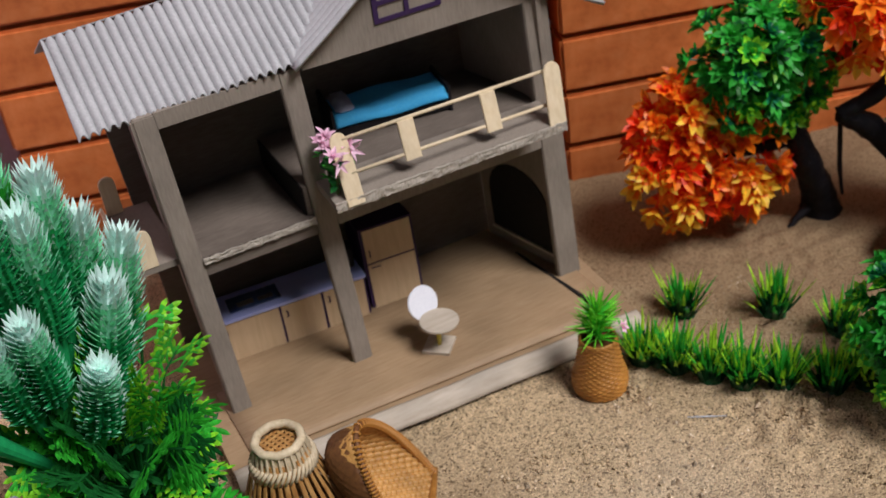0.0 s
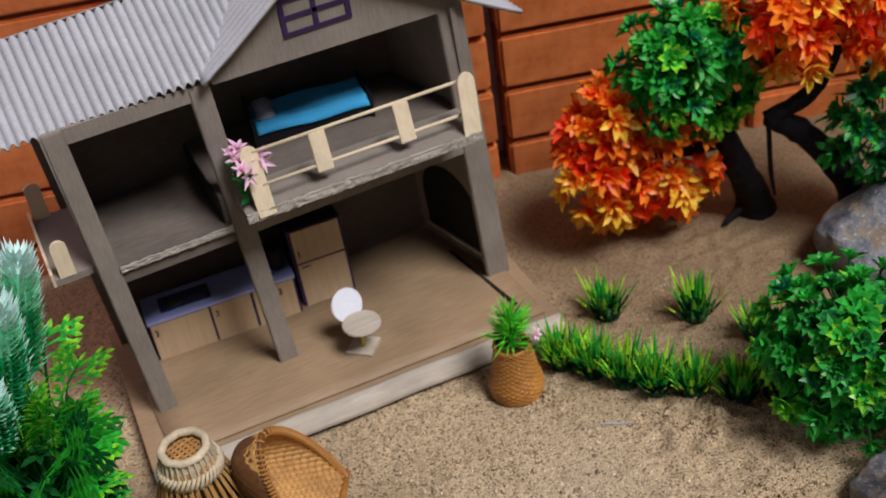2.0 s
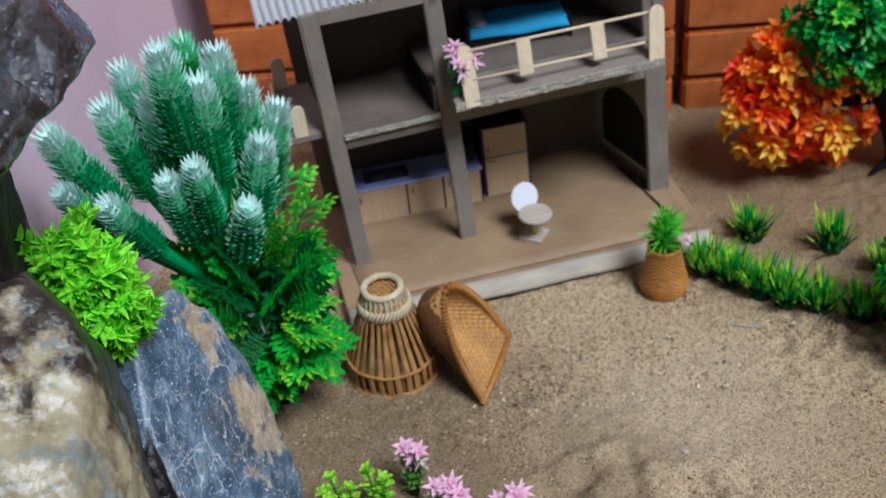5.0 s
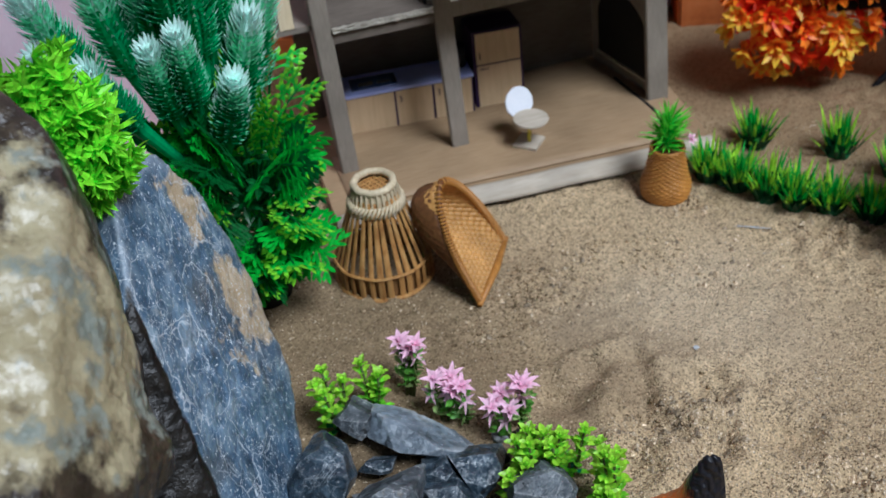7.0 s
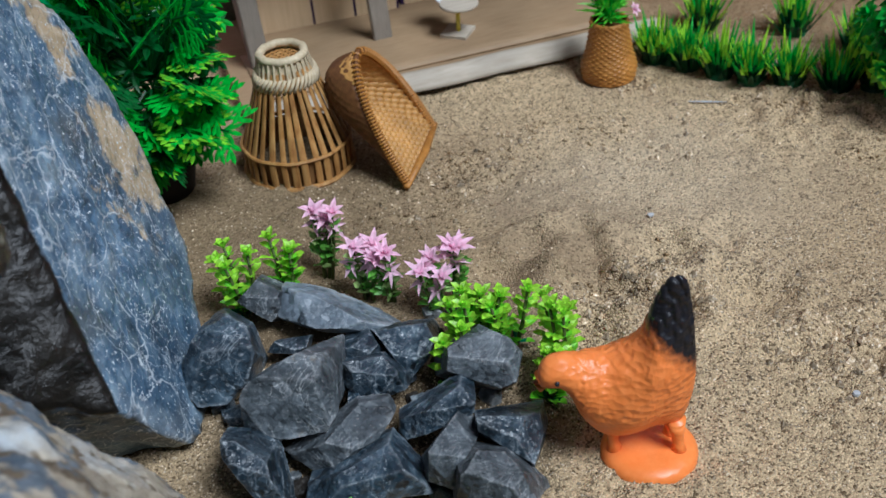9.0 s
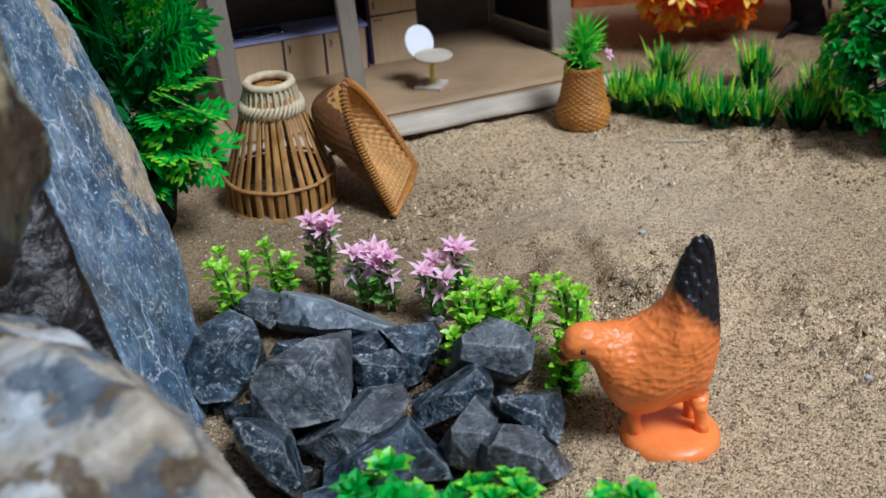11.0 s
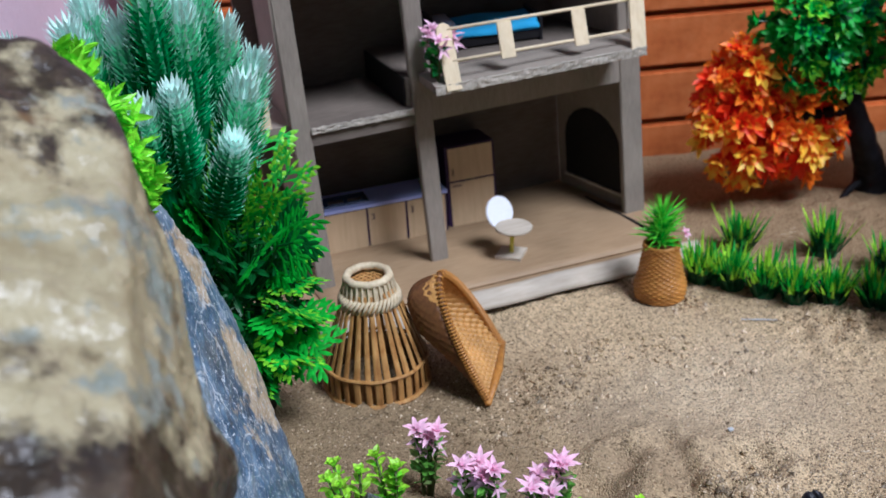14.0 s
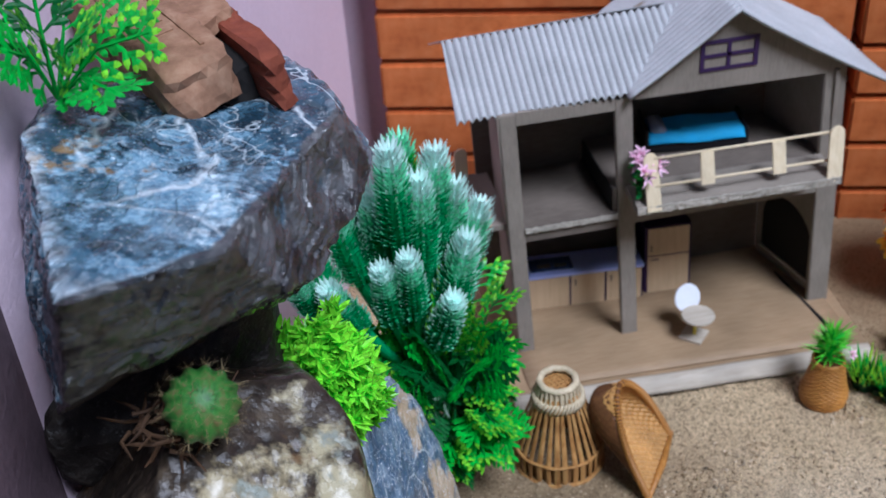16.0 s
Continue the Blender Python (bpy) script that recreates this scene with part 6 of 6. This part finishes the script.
hen_body(s, [(-0.0462, 0.0550, 0.0515, 0.0015, -0.006), (-0.0450, 0.0588, 0.0488, 0.0045, -0.006), (-0.0420, 0.0622, 0.0478, 0.0064, -0.0056), (-0.0370, 0.0632, 0.0472, 0.0074, -0.0050),
             (-0.0330, 0.0622, 0.0420, 0.0084, -0.0040), (-0.0295, 0.0606, 0.0320, 0.0100, -0.0030), (-0.0260, 0.0596, 0.0248, 0.0122, -0.0020), (-0.0215, 0.0588, 0.0186, 0.0142, -0.001), (-0.0170, 0.0586, 0.0150, 0.0158, 0.0),
             (-0.0115, 0.0612, 0.0145, 0.0168, 0.0), (-0.0075, 0.0640, 0.0152, 0.0170, 0.0), (-0.0030, 0.0695, 0.0166, 0.0168, 0.0), (0.0, 0.0800, 0.0176, 0.0162, 0.0), (0.0030, 0.0890, 0.0182, 0.0154, 0.0), (0.0068, 0.0948, 0.0184, 0.0142, 0.0),
             (0.0106, 0.0956, 0.0180, 0.0126, 0.0), (0.0138, 0.0925, 0.0200, 0.0106, 0.0), (0.0163, 0.0790, 0.0300, 0.0086, 0.0), (0.0178, 0.0640, 0.0390, 0.0060, 0.0), (0.0184, 0.0560, 0.0450, 0.0020, 0.0)])
for x, y, r in ((0.0122, -0.0045, 0.0025), (0.0098, 0.0055, 0.0025), (-0.0150, -0.0020, 0.0024)):
    s.tube([HEN @ Vector(q) for q in ((x - 0.001, y * 0.8, 0.023), (x, y, 0.015), (x + 0.0005, y, 0.009), (x + 0.001, y, 0.003))], [r * 1.8, r * 1.10, r, r * 1.7], 14)
s.lathe([(0.0, 0.0060), (0.008, 0.0064), (0.0150, 0.0062), (0.0192, 0.0050), (0.0210, 0.0026), (0.0212, 0.0), (0.0200, -0.0022)], 48, m=HEN @ pose(0.0010, 0, 0))
s.tube([HEN @ Vector(q) for q in ((-0.0432, -0.006, 0.0520), (-0.0450, -0.006, 0.0490), (-0.0452, -0.006, 0.0448))], [0.0050, 0.0032, 0.0006], 12)
s.slot = 1
for y, sgn in ((-0.0128, 90), (0.0012, -90)):
    s.lathe([(0, 0.0012), (0.0008, 0.0009), (0.0011, 0)], 10, m=HEN @ pose(-0.0385, y, 0.0548, sgn, 0, 0))
hen = part("toy_hen", s, [hen_orange, hen_black], smooth=True)
tagged(hen, "orange plastic toy bird with black tail pecking at sand", "toy")

# ---- small things on the sand ----
chip = part("plastic_sliver", Shape().tube([(0.235, -0.1590, sand_height(0.235, -0.159) + 0.0012), (0.246, -0.166, sand_height(0.246, -0.166) + 0.0014), (0.255, -0.1725, sand_height(0.255, -0.1725) + 0.001)], [0.0004, 0.0008, 0.0003], 6, flat=0.5), roof_grey)
tagged(chip, "thin white sliver lying on the sand", "litter")
for x, y, r in ((0.1502, -0.2635, 0.0024), (0.168, -0.420, 0.0026)):
    ob = part("pale_chip", rock_shape(random_planes((r, r * 0.6, r * 0.4), 5, rng), (x, y, sand_height(x, y) + r * 0.3), 2, 0.0002, 200, 1), roof_grey)
    tagged(ob, "tiny pale chip on the sand", "pebble", "pale chips")

# loose grains and crumbs over the sand
grain_mat = mat("sand_grains", [(0.08, 0.05, 0.028), (0.44, 0.33, 0.20), (0.88, 0.78, 0.62)], 700, 0.85, 0.2, 0.0003, 0.2, 30, island=0.62)
CRUMBLY = ((0.085, -0.180, 0.040), (0.115, -0.315, 0.030), (0.195, -0.190, 0.035), (0.20, -0.40, 0.04), (0.225, -0.122, 0.018), (0.29, -0.185, 0.02))
gv, gf = [], []
gr = random.Random(5)
OCT = ((1, 0, 0), (0, 1, 0), (-1, 0, 0), (0, -1, 0), (0, 0, 1))
OCF = ((0, 1, 4), (1, 2, 4), (2, 3, 4), (3, 0, 4))
for k in range(120000):
    x, y = gr.uniform(-0.14, 0.36), gr.uniform(-0.50, -0.06)
    if y > -0.30 and gr.random() < 0.80:
        continue
    size = gr.uniform(0.0003, 0.0010) * (2.2 if gr.random() < 0.012 else 1.0)
    lump = max(math.exp(-(((x - cx) / r) ** 2 + ((y - cy) / (r * 0.8)) ** 2)) for cx, cy, r in CRUMBLY)
    if gr.random() < 0.22 * lump:
        size *= gr.uniform(1.6, 4.4)
    z = sand_height(x, y)
    a = gr.uniform(0, 6.28)
    ca, sa = math.cos(a) * size, math.sin(a) * size
    i = len(gv)
    for px_, py_, pz_ in OCT:
        gv.append((x + px_ * ca - py_ * sa * 0.7, y + px_ * sa + py_ * ca * 0.7, z - size * 0.2 + pz_ * size * 0.9))
    gf += [(i + q[0], i + q[1], i + q[2]) for q in OCF]
grains = Shape().add(gv, gf)
tagged(part("sand_grains", grains, grain_mat), "loose coarse sand grains", "sand", kind="stuff")

# crumbs of caked sand where it was disturbed
cv, cf = [], []
ball, faces_of_ball = sphere_points(2)
for cx, cy, r, count in ((0.078, -0.165, 0.032, 190), (0.115, -0.315, 0.030, 60), (0.165, -0.165, 0.022, 50), (0.135, -0.142, 0.016, 40), (0.225, -0.122, 0.014, 40), (0.29, -0.200, 0.022, 70), (0.300, -0.270, 0.022, 60), (0.03, -0.19, 0.05, 60)):
    for k in range(count):
        x, y = cx + gr.gauss(0, r * 0.6), cy + gr.gauss(0, r * 0.45)
        size = 0.0007 + 0.0016 * gr.random() ** 2
        at = Vector((x, y, sand_height(x, y) + size * 0.25))
        turn = Vector((gr.random(), gr.random(), gr.random())) * 40
        i = len(cv)
        for d in ball:
            cv.append(tuple(at + d * size * (0.75 + 0.45 * noise.noise(d * 1.4 + turn))))
        cf += [tuple(i + q for q in f) for f in faces_of_ball]
tagged(part("sand_crumbs", Shape().add(cv, cf), sand_tex), "small crumbs of caked sand", "sand", kind="stuff")
